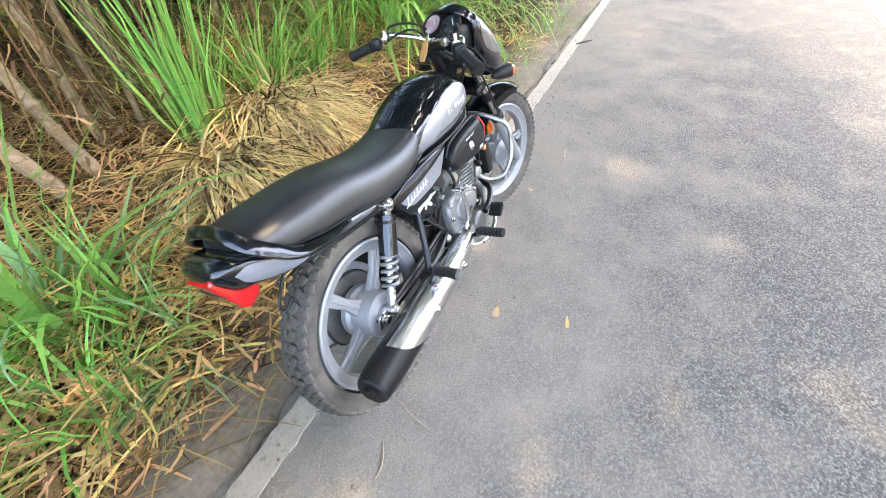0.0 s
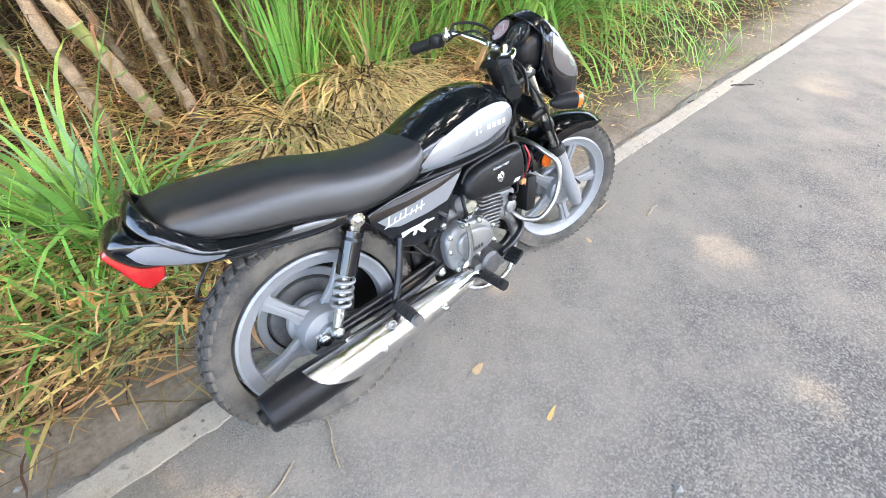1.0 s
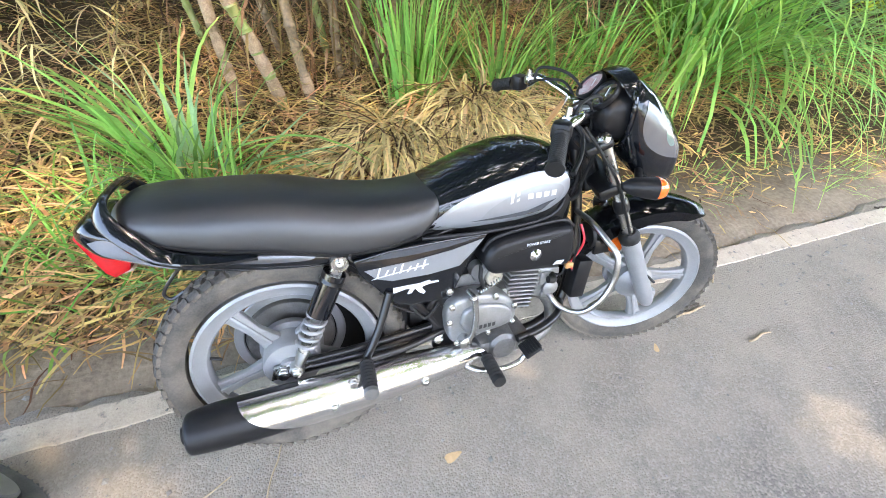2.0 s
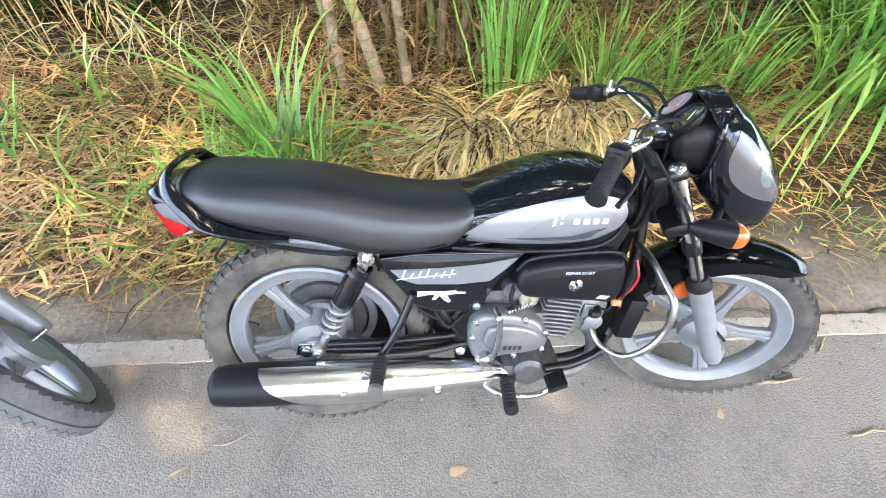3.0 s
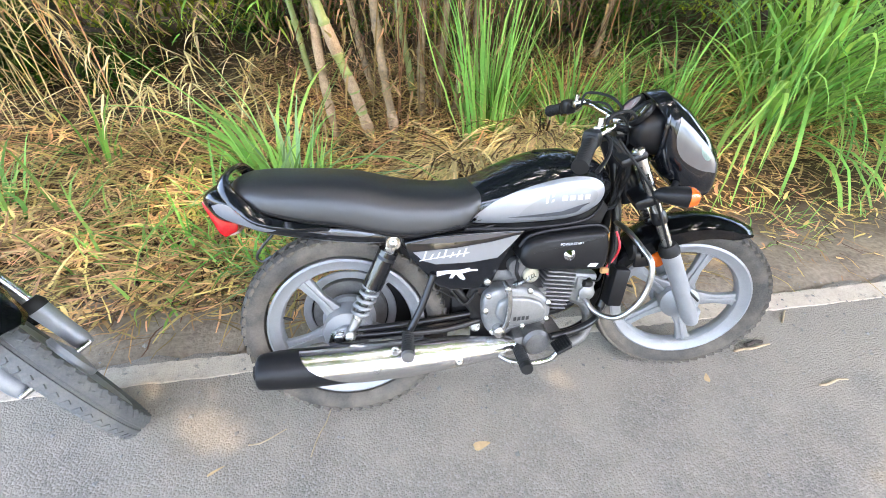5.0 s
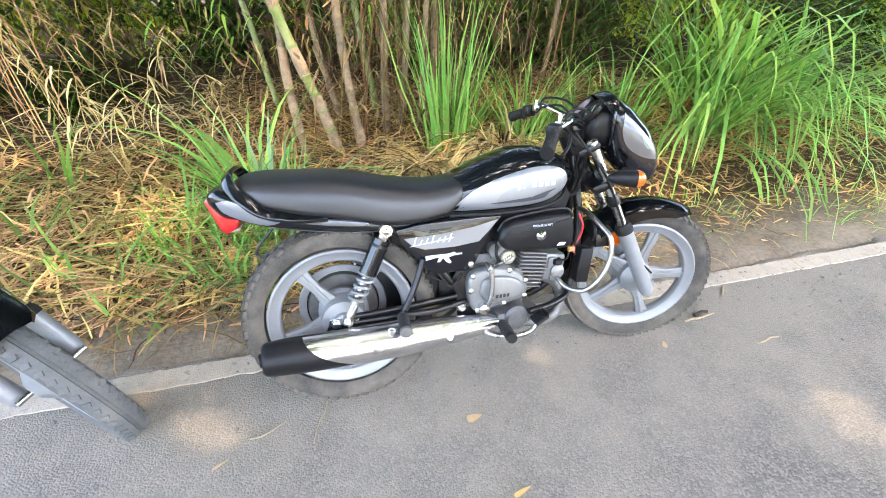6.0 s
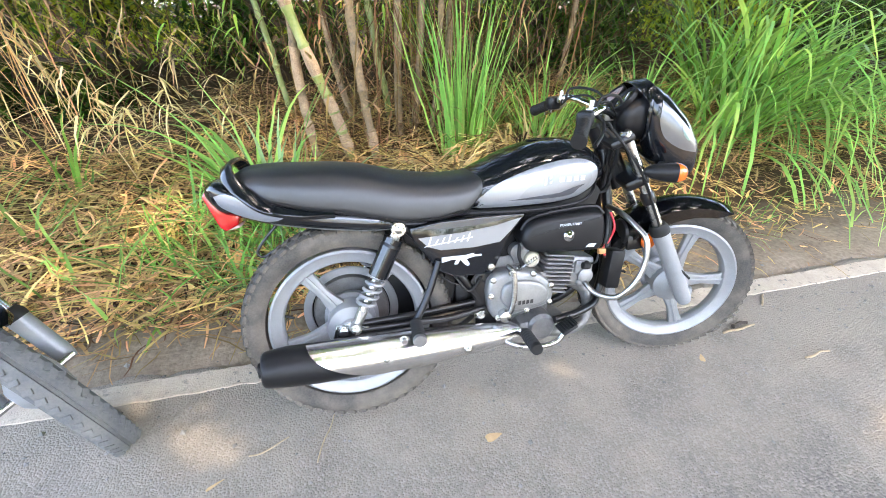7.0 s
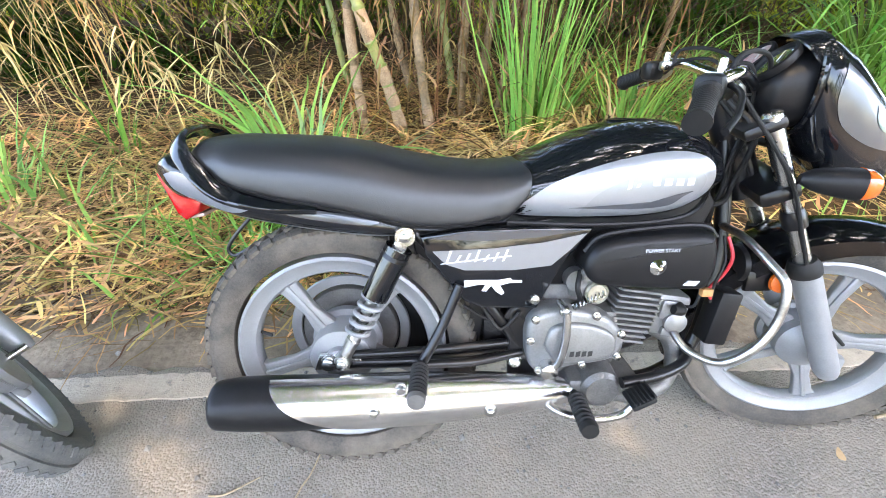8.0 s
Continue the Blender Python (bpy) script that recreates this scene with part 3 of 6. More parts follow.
# x, y, blades, height, spread, arch, width, material, seed, tilt
for row in (
    (3.35, 1.75, 125, 2.15, 0.55, 2.9, 0.038, FRESH, 1, (-0.02, -0.22), 0.25),
    (3.90, 1.95, 130, 2.30, 0.55, 2.9, 0.038, FRESH, 2, (0.05, -0.25), 0.28),
    (3.75, 2.40, 120, 2.0, 0.35, 1.9, 0.034, GREEN, 3, (0, -0.1), 0.3),
    (4.65, 1.95, 130, 2.1, 0.55, 2.8, 0.038, FRESH, 4, (0.1, -0.2), 0.35),
    (6.4, 1.7, 260, 1.8, 0.4, 1.9, 0.030, FRESH, 5, (0, -0.1), 0.4),
    (8.6, 1.9, 260, 2.0, 0.4, 1.9, 0.034, GREEN, 6, (0, -0.1), 0.5),
    (2.60, 1.95, 60, 0.8, 0.5, 1.5, 0.026, FRESH, 21, (0.0, -0.1), 0.2),
    (-0.38, 1.24, 56, 1.02, 0.42, 1.7, 0.042, FRESH, 7, (0, 0), 0.15),
    (-0.28, 1.17, 30, 0.85, 0.5, 1.9, 0.036, BLUEGREEN, 8, (0.1, -0.05), 0.12),
    (0.92, 1.70, 70, 1.25, 0.18, 0.7, 0.026, FRESH, 9, (0.0, -0.05), 0.16),
    (1.05, 1.86, 60, 1.0, 0.3, 1.3, 0.020, GREEN, 10, (0.1, 0), 0.15),
    (1.62, 1.84, 110, 0.85, 0.42, 1.6, 0.024, FRESH, 12, (0.0, -0.05), 0.2),
    (2.05, 1.75, 60, 0.7, 0.45, 1.6, 0.022, GREEN, 13, (0.0, -0.05), 0.15),
    (-1.55, 1.75, 22, 0.8, 0.6, 1.6, 0.022, GREEN, 14, (0.3, -0.1), 0.12),
    (-1.95, 1.3, 40, 0.7, 0.5, 1.6, 0.020, FRESH, 15, (0.1, 0), 0.15),
    (-0.85, 0.95, 16, 0.55, 0.45, 1.6, 0.014, GREEN, 16, (0.1, -0.1), 0.15),
    (-1.2, 0.8, 10, 0.50, 0.5, 1.6, 0.014, FRESH, 17, (0.1, -0.1), 0.2),
    (-0.75, 1.05, 26, 0.62, 0.5, 1.6, 0.016, FRESH, 19, (0.0, -0.1), 0.15),
    (-0.25, 0.60, 46, 0.42, 0.75, 0.9, 0.011, BLUEGREEN, 20, (-0.75, -0.25), 0.06),
    (-0.20, 0.98, 50, 0.60, 0.45, 1.5, 0.020, FRESH, 22, (-0.15, -0.1), 0.12),
    (-0.52, 0.72, 44, 0.55, 0.50, 1.6, 0.016, FRESH, 23, (0.0, -0.1), 0.16),
    (-0.70, 0.62, 18, 0.45, 0.55, 1.6, 0.014, GREEN, 24, (0.0, -0.1), 0.15),
    (-0.40, 1.02, 60, 0.60, 0.50, 1.6, 0.018, GREEN, 25, (0.1, -0.1), 0.15),
    (-0.95, 0.62, 10, 0.35, 0.6, 1.5, 0.013, FRESH, 26, (0.2, -0.1), 0.2),
    (-1.50, 1.10, 26, 0.75, 0.8, 0.9, 0.018, FRESH, 27, (0.9, -0.3), 0.08),
    (2.3, 0.62, 46, 0.22, 0.7, 1.3, 0.009, FRESH, 28, (0, 0), 0.25),
    (3.3, 0.55, 60, 0.25, 0.7, 1.3, 0.010, FRESH, 29, (0, 0), 0.35),
    (4.4, 0.5, 80, 0.3, 0.7, 1.3, 0.012, GREEN, 30, (0, 0), 0.4),
    (-0.35, 0.75, 40, 0.4, 0.5, 1.6, 0.010, GREEN, 18, (0.1, -0.1), 0.15),
):
    x, y, n, h, sp, ar, w, mat, seed, tilt, rad = row
    tall = "tall bright green grass tuft arching over the bank" if h > 1.2 else "low green grass tuft among dry straw"
    clump("grass_tuft", x, y, n, h, sp, ar, w * (1.3 if h < 0.8 and x < 0.5 else 1.0), mat, tall, seed, tilt, rad)


def heap(name, x, y, rx, ry, h, locks, seed, way=-1.9):
    """A slumped heap of dry grass: locks of long pale blades that lie over its crest and hang down towards the road."""
    rng = np.random.RandomState(seed)
    sets, dim = [], []
    for k in range(locks):
        r, a = math.sqrt(rng.rand()), rng.uniform(0, 2 * np.pi)
        lx, ly = x + rx * r * math.cos(a), y + ry * r * math.sin(a)
        n = rng.randint(14, 30)
        out = np.arctan2(ly - y, lx - x)
        head = way + 0.3 * math.atan2(math.sin(out - way), math.cos(out - way)) * r + rng.normal(0, 0.6)
        px, py = lx + rng.normal(0, 0.045, n), ly + rng.normal(0, 0.03, n)
        q = np.clip(((px - x) / rx) ** 2 + ((py - y) / ry) ** 2, 0, 1)
        pz = lift(px, py) + h * (1 - q ** 2.2) * (0.60 + 0.50 * np.abs(np.sin(px * 9 + seed) * np.cos(py * 11))) * rng.uniform(0.7, 1.15, n) + 0.02
        v = ribbons(np.stack([px, py, pz], -1), head + rng.normal(0, 0.7, n), rng.uniform(0.22, 0.58, n), 1.20 + 0.45 * np.sqrt(q) + rng.normal(0, 0.34, n),
                    rng.uniform(0.5, 1.6, n), rng.uniform(0.008, 0.019, n), 7, 0.35, 0.09, rng)
        (dim if rng.rand() < 0.2 else sets).append(v)
    core = bmesh.new()
    bmesh.ops.create_icosphere(core, subdivisions=4, radius=1)
    for q in core.verts:
        k = 1 + 0.12 * noise.noise(q.co * 3 + Vector((seed, 0, 0)))
        q.co = Vector((x + rx * 0.8 * q.co.x * k, y + ry * 0.8 * q.co.y * k, float(lift(x, y)) - 0.02 + max(q.co.z, -0.2) * h * 0.45 * k))
    ob = thing(name, Matrix.Identity(4), "slumped heap of dry yellow cut grass", "hay", "hay heaps on the bank")
    # core and a fifth of the locks are coloured as the heap's shaded gaps
    part("core", core, SHADESTRAW, ob)
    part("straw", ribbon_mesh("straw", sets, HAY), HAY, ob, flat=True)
    part("shade_straw", ribbon_mesh("shade_straw", dim, SHADESTRAW), SHADESTRAW, ob, flat=True)


heap("hay_heap", 1.27, 1.45, 0.42, 0.32, 0.14, 130, 3)
heap("hay_heap", 0.72, 1.30, 0.36, 0.24, 0.10, 60, 5)


# ---- the motorcycle: x ahead, y to its left, z up, on the foot of its rear wheel ----
LEAN = pose(0.0236, -0.1600, 0.0015, 0, 0, -1.13) @ pose(0, 0, 0, -13.13, 0, 0)
AXLE_F = (1.165, 0, 0.291)
HEAD = Vector((0.850, 0, 0.839))
RAKE = 26.0
AXIS = Vector((-math.sin(radians(RAKE)), 0, math.cos(radians(RAKE))))
STEER = Matrix.Translation(HEAD) @ Matrix.Rotation(radians(-16), 4, AXIS) @ Matrix.Translation(-HEAD)


def tyre_mesh(R, half):
    prof = [(R - 0.064, -half * 0.62), (R - 0.045, -half * 0.95), (R - 0.026, -half), (R - 0.011, -half * 0.86), (R - 0.004, -half * 0.5), (R - 0.002, 0),
            (R - 0.004, half * 0.5), (R - 0.011, half * 0.86), (R - 0.026, half), (R - 0.045, half * 0.95), (R - 0.062, half * 0.62)]
    return turned(prof, seg=96, closed=True)


def tread(wheel_part, place, R, half, knobs, proud):
    """The tread blocks, four rows of one shape each."""
    for row, (y, w, l, tw, dr) in enumerate(((-half * 0.78, 0.023, 0.023, 20, -0.0100), (-half * 0.27, 0.019, 0.024, -24, -0.0015), (half * 0.27, 0.019, 0.024, 24, -0.0015), (half * 0.78, 0.023, 0.023, -20, -0.0100))):
        off = 180 / knobs if row in (1, 2) else 0
        tilt = -math.degrees(math.atan2(y, 0.055))
        me = mesh_of("tread_block", block((l, w, 0.009), (0, 0, 0), 0))
        me.materials.append(TYRE)
        for k in range(knobs):
            ob = new("tread_block", me)
            ob.parent = wheel_part
            ob.matrix_local = place @ pose(0, 0, 0, 0, 360 * k / knobs + off, 0) @ pose(0, y, R + dr + proud, tilt * 0.75, 0, tw)


def road_tyre(R, half):
    """A smooth front tyre: a groove round its crest and short slanting cuts on both shoulders."""
    side = [(R - 0.062, half * 0.62), (R - 0.045, half * 0.95), (R - 0.026, half), (R - 0.011, half * 0.84), (R - 0.004, half * 0.52), (R - 0.0005, 0.0055), (R - 0.006, 0.0035)]
    prof = [(r, -y) for r, y in side] + [(r, y) for r, y in side[::-1]]
    bms = [turned(prof, seg=96, closed=True)]
    for k in range(56):
        for s in (-1, 1):
            b = block((0.013, 0.020, 0.005), (0, 0, 0), 0)
            b.transform(pose(0, 0, 0, 0, 360 * (k + 0.25 * s) / 56, 0) @ pose(0, s * half * 0.72, R - 0.0078, -s * 32, 0, s * 24))
            bms.append(b)
    return blend(*bms)


def spoke(angle, r0, r1, w0, w1, thick):
    """One cast spoke: a waisted blade with a raised rib."""
    mid = (r0 + r1) / 2
    outline = [(r0, -w0 / 2), (mid, -w1 * 0.42), (r1 - 0.012, -w1 * 0.55), (r1, -w1 * 0.8), (r1, w1 * 0.8), (r1 - 0.012, w1 * 0.55), (mid, w1 * 0.42), (r0, w0 / 2)]
    bm = plate(outline, -thick / 2, thick / 2, 0.005)
    rib = plate([(r0, -w1 * 0.16), (r1, -w1 * 0.13), (r1, w1 * 0.13), (r0, w1 * 0.16)], -thick / 2 - 0.005, thick / 2 + 0.005, 0.003)
    out = blend(bm, rib)
    out.transform(Matrix.Rotation(radians(-angle), 4, "Y"))
    return out


def wheel(name, bike, at, R, half, phase, hub, m=None, knobs=56, proud=0.0018, worn=False, k=None):
    place = (m or Matrix.Identity(4)) @ pose(*at)
    k = k or R / 0.312
    rim = turned([(0.240 * k, -0.029), (0.233 * k, -0.033), (0.227 * k, -0.030), (0.214 * k, -0.020), (0.203 * k, -0.019), (0.198 * k, -0.012), (0.198 * k, 0.012),
                  (0.203 * k, 0.019), (0.214 * k, 0.020), (0.227 * k, 0.030), (0.233 * k, 0.033), (0.240 * k, 0.029)], seg=80, closed=True)
    w = part(name, rim, ALLOY, bike, "pale grey cast alloy wheel", at=place)
    for i in range(5):
        part("spoke", spoke(phase + 72 * i, 0.05, 0.202 * k, 0.062, 0.040, 0.022), ALLOY, w, at=place)
    part("hub", turned(hub, seg=48), ALLOY, w, at=place)
    if worn:
        part("tyre", road_tyre(R, half), ROADTYRE, w, "bluish grey ribbed road tyre", at=place)
    else:
        part("tyre", tyre_mesh(R, half), TYRE, w, "dusty black knobbly tyre", at=place)
        tread(w, place, R, half, knobs, proud)
    vs = tube([(math.cos(a) * 0.205 * k, 0, math.sin(a) * 0.205 * k) for a in (2.9,)] + [(math.cos(2.9) * 0.17 * k, -0.008, math.sin(2.9) * 0.17 * k)], 0.004, 8)
    part("valve", vs, RUBBER, w, at=place)
    return w


def shock(bike, side):
    lo, hi = Vector((0.034, side * 0.118, 0.332)), Vector((0.183, side * 0.112, 0.617))
    d = (hi - lo).normalized()
    s = part("shock_absorber", tube([lo + d * 0.172, hi - d * 0.03], 0.0285, 20, 1), GLOSS, bike, "shock absorber with a black shroud", at=None)
    part("top_eye", blend(turned([(0.020, -0.016), (0.022, -0.012), (0.022, 0.012), (0.020, 0.016)], hi, "Y", 20), block((0.03, 0.026, 0.035), hi - d * 0.022, 0.006, (0, 25, 0))), STEEL, s)
    part("cap_nut", bolt(hi + Vector((0, side * 0.016, 0)), 0.009, 0.012, "Y", side), STEEL, s)
    part("collar", tube([hi - d * 0.055, hi - d * 0.03], [0.030, 0.026], 20, 1), FRAMEBLACK, s)
    part("damper", tube([lo + d * 0.02, lo + d * 0.16], 0.013, 14, 1), STEEL, s)
    coil = []
    n = 96
    x, y = d.orthogonal().normalized(), None
    y = d.cross(x)
    for i in range(n + 1):
        a = 2 * math.pi * 5.2 * i / n
        coil.append(lo + d * (0.070 + 0.115 * i / n) + (x * math.cos(a) + y * math.sin(a)) * 0.0235)
    part("spring", tube(coil, 0.0052, 8, 1), ALLOY, s, "pale grey coil spring")
    part("lower_eye", blend(turned([(0.017, -0.014), (0.019, -0.010), (0.019, 0.010), (0.017, 0.014)], lo, "Y", 20), tube([lo, lo + d * 0.06], [0.012, 0.016], 12, 1)), STEEL, s)
    part("axle_nut", bolt(lo + Vector((0, side * 0.014, 0)), 0.010, 0.012, "Y", side), STEEL, s)


def foot_peg(bike, root, tip, name="foot_peg", cap=RUBBER):
    root, tip = Vector(root), Vector(tip)
    d = (tip - root).normalized()
    p = part(name, tube([root, tip], 0.009, 10, 1), FRAMEBLACK, bike, "black ridged rubber foot peg")
    L = (tip - root).length
    m = 3 * int(L / 0.0125)
    part("rubber", tube([root + d * (0.015 + (L - 0.015) * i / m) for i in range(m + 1)], [0.0185 if i % 3 else 0.0130 for i in range(m + 1)], 14, 1), RUBBER, p)
    part("end_cap", tube([tip - d * 0.004, tip + d * 0.006], [0.019, 0.017], 16, 1), cap, p)


def build_motorcycle():
    bike = thing("motorcycle", LEAN, "black and silver motorcycle leaning on its side stand beside the road", "motorcycle", "parked motorcycles")
    # wheels
    wheel("rear_wheel", bike, (0.022, -0.034, 0.314), 0.314, 0.046, 53,
          [(0.020, -0.072), (0.034, -0.070), (0.036, -0.055), (0.070, -0.050), (0.074, -0.043), (0.074, 0.02), (0.085, 0.03), (0.085, 0.05), (0.03, 0.055), (0.02, 0.07)])
    wheel("front_wheel", bike, AXLE_F, 0.291, 0.040, 73,
          [(0.018, -0.060), (0.03, -0.058), (0.05, -0.045), (0.064, -0.036), (0.066, 0.03), (0.078, 0.036), (0.078, 0.05), (0.03, 0.058), (0.018, 0.06)], STEER, 60, -0.002, k=0.955)
    part("rear_axle", blend(tube([(0.022, -0.112, 0.314), (0.022, 0.12, 0.314)], 0.008, 10, 1), bolt((0.0, -0.110, 0.322), 0.014, 0.016)), STEEL, bike)
    part("front_axle", tube([(1.180, -0.118, 0.291), (1.180, 0.118, 0.291)], 0.008, 10, 1), STEEL, bike, at=STEER)
    part("rear_drum", blend(turned([(0.118, 0.040), (0.122, 0.046), (0.122, 0.058), (0.095, 0.064), (0.08, 0.058)], (0.022, 0, 0.314), "Y", 48)), DARKALLOY, bike, "rear sprocket carrier ring")
    part("sprocket_ring", turned([(0.150, 0.045), (0.153, 0.050), (0.150, 0.056), (0.128, 0.056), (0.126, 0.050), (0.128, 0.045)], (0.022, 0, 0.314), "Y", 56, closed=True), ALLOY, bike)
    # chain case, on the far flank of the wheel
    case = plate([(-0.03, 0.19), (0.06, 0.165), (0.40, 0.235), (0.44, 0.29), (0.43, 0.36), (0.38, 0.395), (0.06, 0.435), (-0.03, 0.415), (-0.10, 0.36), (-0.115, 0.30), (-0.09, 0.23)], 0.066, 0.105, 0.012, 4)
    part("chain_case", case, SATIN, bike, "black steel chain case")
    for k in range(4):
        part("guard_bar", tube([(-0.10, 0.155, 0.500 + 0.014 * k), (0.08, 0.155, 0.505 + 0.014 * k)], 0.004, 8, 1), DARKALLOY, bike)
    # swing arm
    for s in (-1, 1):
        part("swing_arm", blend(tube([(-0.02, s * 0.094, 0.312), (0.20, s * 0.094, 0.312), (0.42, s * 0.090, 0.325)], 0.0165, 12, 6),
                                tube([(0.03, s * 0.104, 0.336), (0.24, s * 0.106, 0.345), (0.43, s * 0.098, 0.356)], 0.010, 10, 6)), FRAMEBLACK, bike)
        part("axle_plate", plate([(-0.035, 0.300), (0.06, 0.298), (0.075, 0.318), (0.06, 0.340), (-0.02, 0.340)], s * 0.103 - 0.004, s * 0.103 + 0.004, 0.002), STEEL, bike)
        shock(bike, s)
    part("brake_rod", tube([(0.02, -0.118, 0.27), (0.25, -0.125, 0.275), (0.47, -0.13, 0.25)], 0.004, 8, 4), STEEL, bike)
    part("swing_pivot", bolt((0.414, -0.104, 0.316), 0.014, 0.022), STEEL, bike)
    # chassis
    for s in (-1, 1):
        part("seat_rail", tube([(-0.12, s * 0.07, 0.665), (0.12, s * 0.085, 0.63), (0.38, s * 0.08, 0.615), (0.60, s * 0.04, 0.66), (0.80, s * 0.02, 0.76)], 0.013, 12, 5), FRAMEBLACK, bike)
        part("rear_stay", tube([(0.20, s * 0.09, 0.615), (0.34, s * 0.105, 0.47), (0.43, s * 0.10, 0.34)], 0.012, 12, 5), FRAMEBLACK, bike)
        part("peg_hanger", tube([(0.290, s * 0.125, 0.510), (0.250, s * 0.145, 0.42), (0.206, s * 0.162, 0.345)], 0.0105, 12, 4), FRAMEBLACK, bike)
        part("peg_brace", tube([(0.206, s * 0.160, 0.345), (0.32, s * 0.135, 0.330), (0.43, s * 0.11, 0.335)], 0.010, 12, 4), FRAMEBLACK, bike)
    part("down_tube", tube([(0.865, -0.01, 0.78), (0.885, -0.03, 0.60), (0.875, -0.05, 0.42), (0.845, -0.06, 0.30), (0.76, -0.07, 0.235), (0.65, -0.07, 0.225)], 0.0155, 14, 6), FRAMEBLACK, bike)
    part("down_tube", tube([(0.865, 0.01, 0.78), (0.885, 0.03, 0.60), (0.875, 0.05, 0.42), (0.845, 0.06, 0.30), (0.76, 0.07, 0.235), (0.65, 0.07, 0.225)], 0.0155, 14, 6), FRAMEBLACK, bike)
    part("steering_head", tube([HEAD - AXIS * 0.20, HEAD + AXIS * 0.02], 0.030, 16, 1), FRAMEBLACK, bike)
    part("pivot_plate", plate([(0.40, 0.28), (0.47, 0.27), (0.48, 0.40), (0.45, 0.47), (0.40, 0.44)], -0.112, -0.092, 0.006), FRAMEBLACK, bike)
    part("brake_spring", tube([(0.30 + 0.0013 * i, -0.125 + 0.007 * math.sin(i * 0.9), 0.318 + 0.007 * math.cos(i * 0.9) + i * 0.0002) for i in range(60)], 0.0016, 6, 1), STEEL, bike)

    # fuel tank
    tank = Hull([
        (0.375, 0.075, 0.725, 0.647, 0.682, 2.2, 2.6),
        (0.4, 0.1, 0.742, 0.637, 0.686, 2.3, 3),
        (0.47, 0.12, 0.775, 0.632, 0.692, 2.3, 3.4),
        (0.57, 0.134, 0.812, 0.630, 0.700, 2.3, 3.4),
        (0.66, 0.14, 0.828, 0.632, 0.708, 2.3, 3.2),
        (0.74, 0.136, 0.820, 0.644, 0.718, 2.3, 2.8),
        (0.79, 0.118, 0.798, 0.667, 0.724, 2.2, 2.4),
        (0.82, 0.085, 0.770, 0.692, 0.726, 2, 2),
        (0.832, 0.035, 0.745, 0.708, 0.726, 2, 2)])
    t = part("fuel_tank", tank.bmesh(56, 64), GLOSS, bike, "gloss black fuel tank with silver side panels")
    silver = [(0.394, 0.650), (0.425, 0.684), (0.48, 0.720), (0.56, 0.750), (0.65, 0.770), (0.72, 0.772), (0.765, 0.757), (0.782, 0.730), (0.772, 0.698), (0.738, 0.671), (0.68, 0.654), (0.58, 0.649), (0.48, 0.648)]
    inner = [(0.52, 0.658), (0.56, 0.700), (0.63, 0.732), (0.70, 0.743), (0.748, 0.734), (0.758, 0.712), (0.73, 0.682), (0.65, 0.664)]
    for s in (-1, 1):
        pan = part("side_panel", tank.skin(silver, s, 0.0012, 6, 10), PALE, t, "silver painted panel")
        part("grey_panel", tank.skin(inner, s, 0.0022, 6, 6), SILVER, pan)
        part("dark_stripe", tank.skin([(0.50, 0.668), (0.62, 0.666), (0.69, 0.672), (0.715, 0.690), (0.735, 0.700), (0.70, 0.694), (0.66, 0.680), (0.60, 0.673)], s, 0.0030, 4, 3), GREYBAND, pan)
        # the maker's mark as plain shapes
        for x0, x1, z0, z1, sl in ((0.606, 0.614, 0.704, 0.732, 0.003), (0.622, 0.629, 0.708, 0.717, 0.002), (0.623, 0.630, 0.722, 0.734, 0.002)):
            part("mark", tank.skin([(x0, z0), (x1, z0 + sl), (x1 + sl, z1), (x0 + sl, z1 - sl)], s, 0.0032, 0, 2), WHITE, pan, flat=True)
        for i in range(4):
            x0 = 0.652 + 0.022 * i
            part("mark", tank.skin([(x0, 0.711), (x0 + 0.0145, 0.711), (x0 + 0.0155, 0.725), (x0 + 0.001, 0.725)], s, 0.0032, 0, 2), WHITE, pan, flat=True)
    part("tank_seam", tube([(0.385, -0.118, 0.640), (0.55, -0.128, 0.634), (0.70, -0.128, 0.640), (0.77, -0.11, 0.660), (0.82, -0.06, 0.70)], 0.005, 8, 6), SATIN, t)
    part("filler_cap", blend(turned([(0.034, 0), (0.036, 0.006), (0.030, 0.014), (0.012, 0.017)], (0, 0, 0), "Y", 28)), GLOSS, t, at=pose(0.640, 0.0, 0.812, 90, 0, 0))

    # seat
    seat = Hull([
        (-0.235, 0.05665, 0.789, 0.765, 0.772, 2, 2),
        (-0.215, 0.09476, 0.801, 0.747, 0.763, 2.3, 2.4),
        (-0.170, 0.11536, 0.808, 0.720, 0.746, 2.5, 3.2),
        (-0.080, 0.12566, 0.806, 0.689, 0.724, 2.5, 4),
        (0.030, 0.12978, 0.800, 0.666, 0.706, 2.5, 4.4),
        (0.110, 0.13184, 0.788, 0.646, 0.689, 2.5, 4.4),
        (0.180, 0.13184, 0.769, 0.627, 0.670, 2.5, 4.4),
        (0.265, 0.12978, 0.753, 0.622, 0.661, 2.5, 4.4),
        (0.340, 0.12566, 0.746, 0.626, 0.662, 2.5, 4),
        (0.397, 0.12154, 0.748, 0.644, 0.675, 2.5, 3.4),
        (0.432, 0.11124, 0.752, 0.684, 0.704, 2.4, 2.8),
        (0.452, 0.08755, 0.750, 0.709, 0.721, 2.2, 2.2)])
    st = part("seat", seat.bmesh(64, 72), VINYL, bike, "long black vinyl dual seat")
